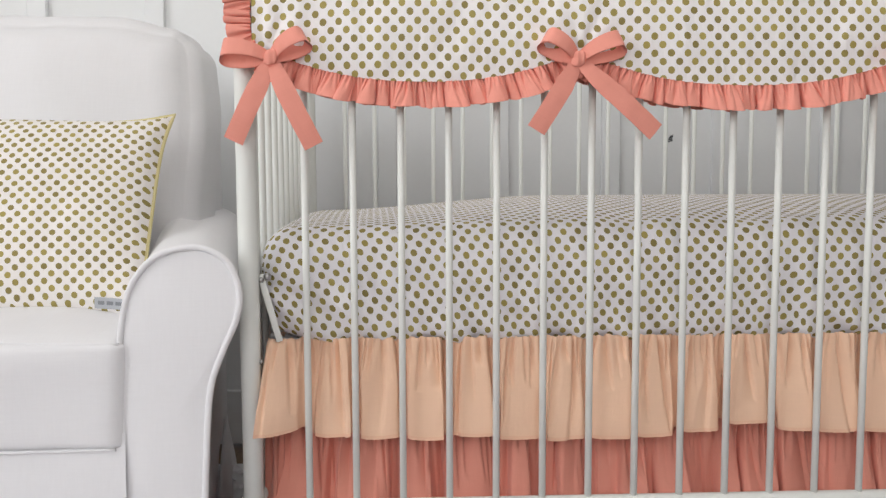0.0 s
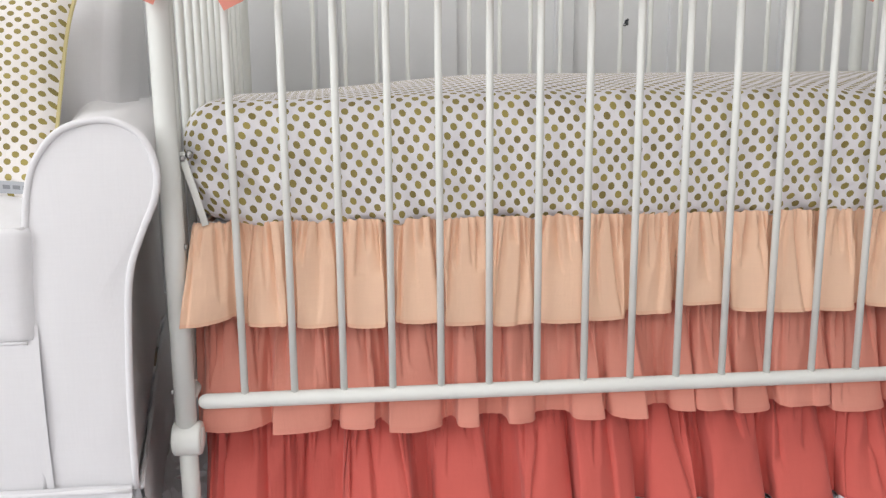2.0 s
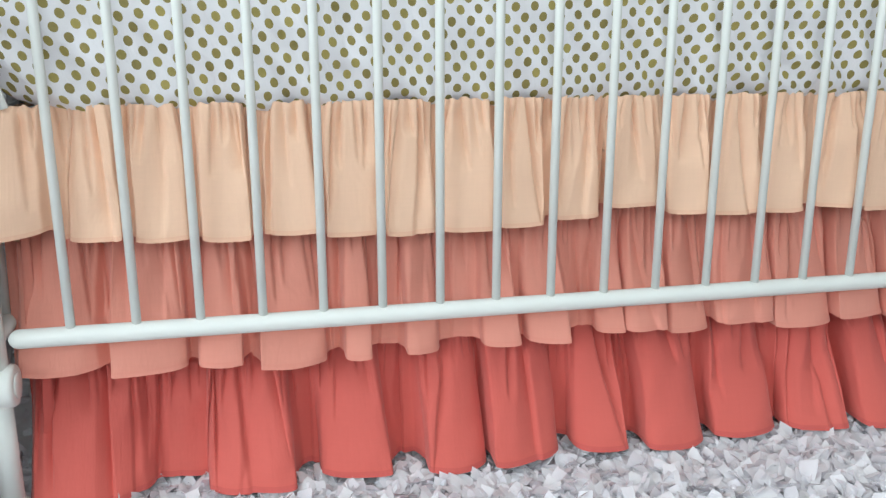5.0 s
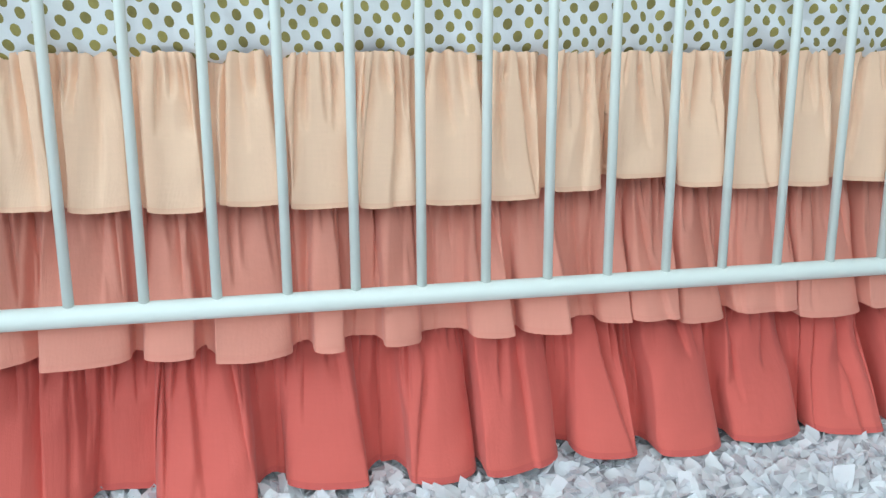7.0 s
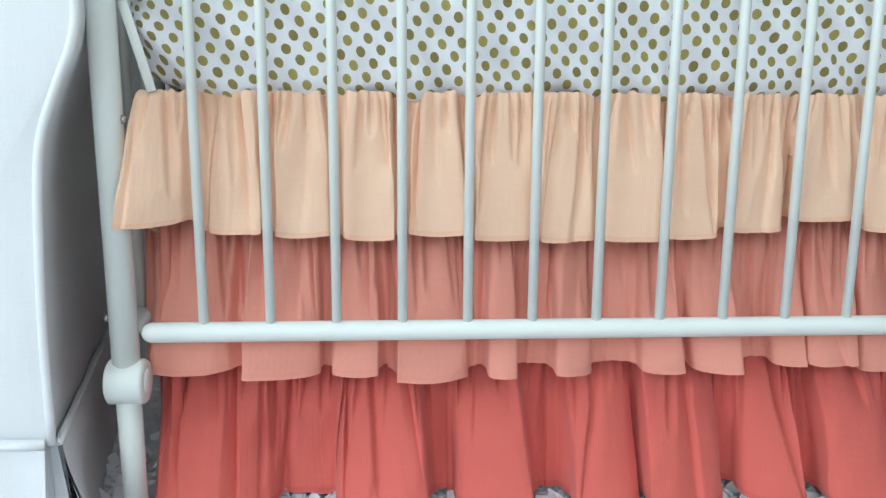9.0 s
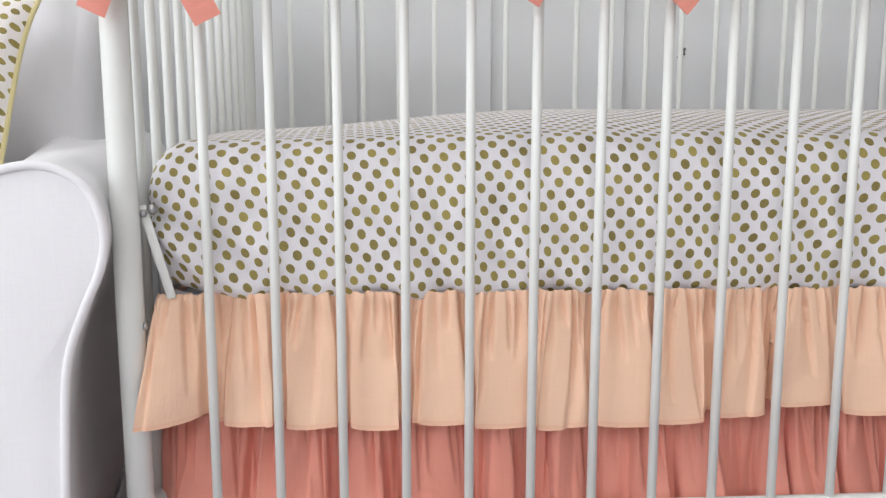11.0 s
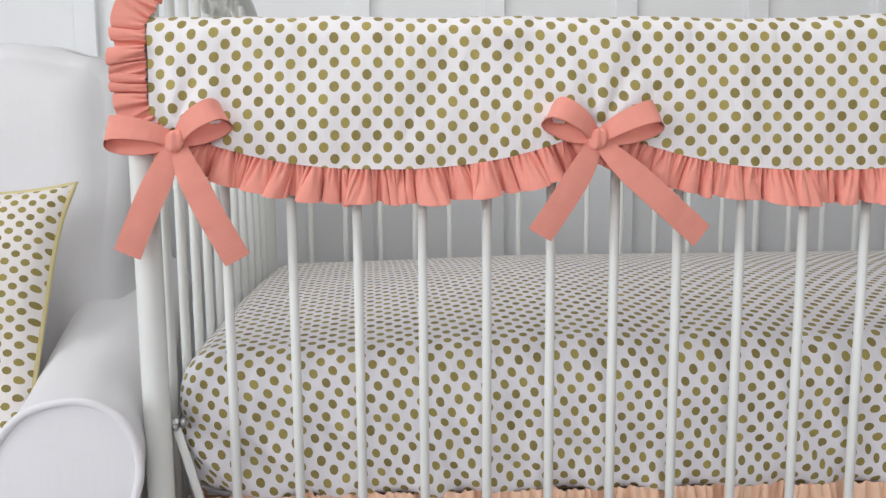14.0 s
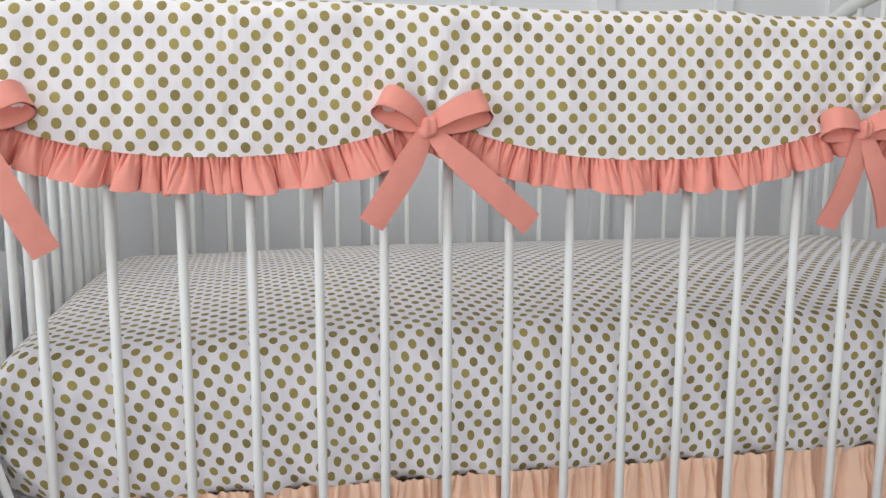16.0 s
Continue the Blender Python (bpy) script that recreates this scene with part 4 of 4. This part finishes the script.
# kick pleat at the front corner
def kick(u, v):
    pts = [(-0.306, 1.0945 - 0.006 * v), (-0.304, 1.110), (-0.294 + 0.006 * v, 1.113), (-0.2925 + 0.014 * v, 1.101)]
    g = u * 3
    j = min(2, int(g))
    t = g - j
    return (pts[j][0] * (1 - t) + pts[j + 1][0] * t, pts[j][1] * (1 - t) + pts[j + 1][1] * t, 0.150 - 0.115 * v), (u * 0.05, v * 0.14)


thick(part("kick_pleat", sheet_mesh(24, 12, kick), LINEN, chair, "inverted corner pleat of the skirt"), 0.002)


# ---------------------------------------------------------------- throw pillow on the seat
def throw_pillow():
    """Knife-edge pillow with pointed corners; it leans on the back cushion."""
    p = thing("throw_pillow", "white throw pillow with gold dots and yellow piping", "pillow")
    W, H, T = 0.225, 0.184, 0.062

    def edge(a, b):
        """Drawn-in sides between pointed corners."""
        return a * W * (1 - 0.07 * (1 - b ** 4)), b * H * (1 - 0.105 * (1 - a ** 4))

    def face(sign):
        def f(u, v):
            a, b = 2 * u - 1, 2 * v - 1
            x, z = edge(a, b)
            puff = T * ((1 - a ** 2) ** 0.42) * ((1 - b ** 2) ** 0.42)
            puff += 0.0035 * n1(a * 4, b * 4, sign) * (1 - a * a) * (1 - b * b)
            return (x, -sign * puff, z), (x, z)
        return f
    part("front_face", sheet_mesh(44, 36, face(1)), PILLOW, p)
    part("back_face", sheet_mesh(44, 36, face(-1)), PILLOW, p)
    ring = []
    for a, b in [(t, 1) for t in np.linspace(-1, 1, 30)[:-1]] + [(1, t) for t in np.linspace(1, -1, 26)[:-1]] + [(t, -1) for t in np.linspace(1, -1, 30)[:-1]] + [(-1, t) for t in np.linspace(-1, 1, 26)[:-1]]:
        x, z = edge(a, b)
        ring.append((x, 0, z))
    part("piping", tube(ring, 0.0034, 8, closed=True), PIPING, p, "yellow piping round the edge")

    def on_face(xa, xb, za, zb, off):
        """A patch that lies on the pillow's front."""
        def f(u, v):
            x, z = xa + (xb - xa) * u, zb + (za - zb) * v
            a, b = x / (W * 0.955), z / (H * 0.945)
            return (x, -T * ((1 - a * a) ** 0.42) * ((1 - b * b) ** 0.42) - off, z), (x, z)
        return f
    tag = part("label", sheet_mesh(10, 6, on_face(0.152, 0.196, -0.163, -0.148, 0.0028)), TAG, p, "small grey satin brand label")
    for k in range(3):
        part("print", sheet_mesh(3, 3, on_face(0.157 + 0.012 * k, 0.166 + 0.012 * k, -0.158, -0.153, 0.0035)), TAG_MARK, tag)
    p.matrix_basis = pose(-0.642, 1.362, 0.636, -28, 1, 1)


throw_pillow()


# ---------------------------------------------------------------- scuff on the wall
def scuff():
    rs = random.Random(2)
    bm = bmesh.new()
    for k in range(5):
        a = (0.006 * rs.uniform(-1, 1), 0.009 * rs.uniform(-1, 1))
        pts = [(a[0] + 0.003 * math.cos(t + k) * (1 + 0.3 * k), 0, a[1] + 0.003 * math.sin(1.7 * t + k)) for t in np.linspace(0, 4, 9)]
        tube(pts, 0.0011, 5, bm=bm)
    ob = tagged(part("wall_scuff", bm, MARK), "small dark scuff mark on the white wall", "scuff", "", "structure")
    ob.location = SCUFF


SCUFF = (0.648, RY1 - 0.0012, 0.785)
scuff()


# ---------------------------------------------------------------- floor boards and the rag rug
base = tagged(part("floor", box(RX0 - 0.12, RX1 + 0.12, RY0 - 0.12, RY1 + 0.12, -0.1, -0.024), OAK, None, "", False), "brown oak board floor", "floor", "", "structure")
plank = None
nb = 0
for k in range(37):
    x = RX0 + 0.18 * k
    if x + 0.178 > RX1:
        break
    if plank is None:
        plank = part("plank", box(0.001, 0.178, RY0, RY1 - 0.021, -0.0235, -0.008, 0.0015, 1), OAK, base, "", False)
        plank.location.x = x
    else:
        again(plank, base, pose(x, 0, 0))


def rag_rug():
    """A shaggy rug knotted from short strips of white cloth: a woven backing and thousands of curled scraps."""
    rug = thing("rag_rug", "shaggy white rag rug of knotted cloth scraps", "rug")
    part("backing", box(-1.30, 1.55, 0.10, 2.02, -0.0078, 0.004, 0.003, 1), RAG, rug)
    rs = np.random.RandomState(4)
    verts, faces = [], []

    def scrap(x, y, z, size, up):
        ln, wd = size * rs.uniform(0.8, 1.5), size * rs.uniform(0.55, 0.95)
        yaw, lean = rs.uniform(0, 2 * math.pi), rs.uniform(*up)
        roll = rs.uniform(-0.9, 0.9)
        m = Matrix.Translation((x, y, z)) @ Matrix.Rotation(yaw, 4, "Z") @ Matrix.Rotation(-lean, 4, "Y") @ Matrix.Rotation(roll, 4, "X")
        bend, twist = rs.uniform(-0.6, 1.5), rs.uniform(-0.9, 0.9)
        i0 = len(verts)
        skew = rs.uniform(-0.35, 0.35) * wd
        for k in range(4):
            t = k / 3
            lift = -bend * ln * 0.5 * t * t
            tw = twist * t
            cup = rs.uniform(-0.1, 0.1) * wd
            narrow = 0.55 + 0.45 * min(1, t * 1.6)
            for sgn in (-1, 1):
                w = sgn * wd / 2 * narrow
                verts.append(tuple(m @ Vector((ln * t + (skew * sgn * 0.5 if k == 3 else 0), w * math.cos(tw), lift + w * math.sin(tw) + cup))))
        for k in range(3):
            a = i0 + 2 * k
            faces.append((a, a + 1, a + 3, a + 2))

    for _ in range(21000):       # the stretch along the crib
        y = rs.uniform(0.86, 1.36)
        # pressed flat under the skirt
        scrap(rs.uniform(-0.42, 1.20), y, rs.uniform(0.001, 0.012 if y < 1.15 else 0.005), 0.0200, (0.0, 0.9 if y < 1.14 else 0.45))
    for _ in range(7000):        # the rest
        y = rs.uniform(0.12, 2.0)
        scrap(rs.uniform(-1.28, 1.53), y, rs.uniform(0.001, 0.008), 0.026 if y < 1.10 else 0.018, (0.1, 0.9 if y < 1.12 else 0.4))
    me = bpy.data.meshes.new("shag")
    me.from_pydata(verts, [], faces)
    me.polygons.foreach_set("use_smooth", [True] * len(me.polygons))
    me.materials.append(RAG)
    ob = new("shag", me)
    ob.parent = rug
    tagged(ob, "loose curled scraps of white cotton", kind="stuff")


rag_rug()
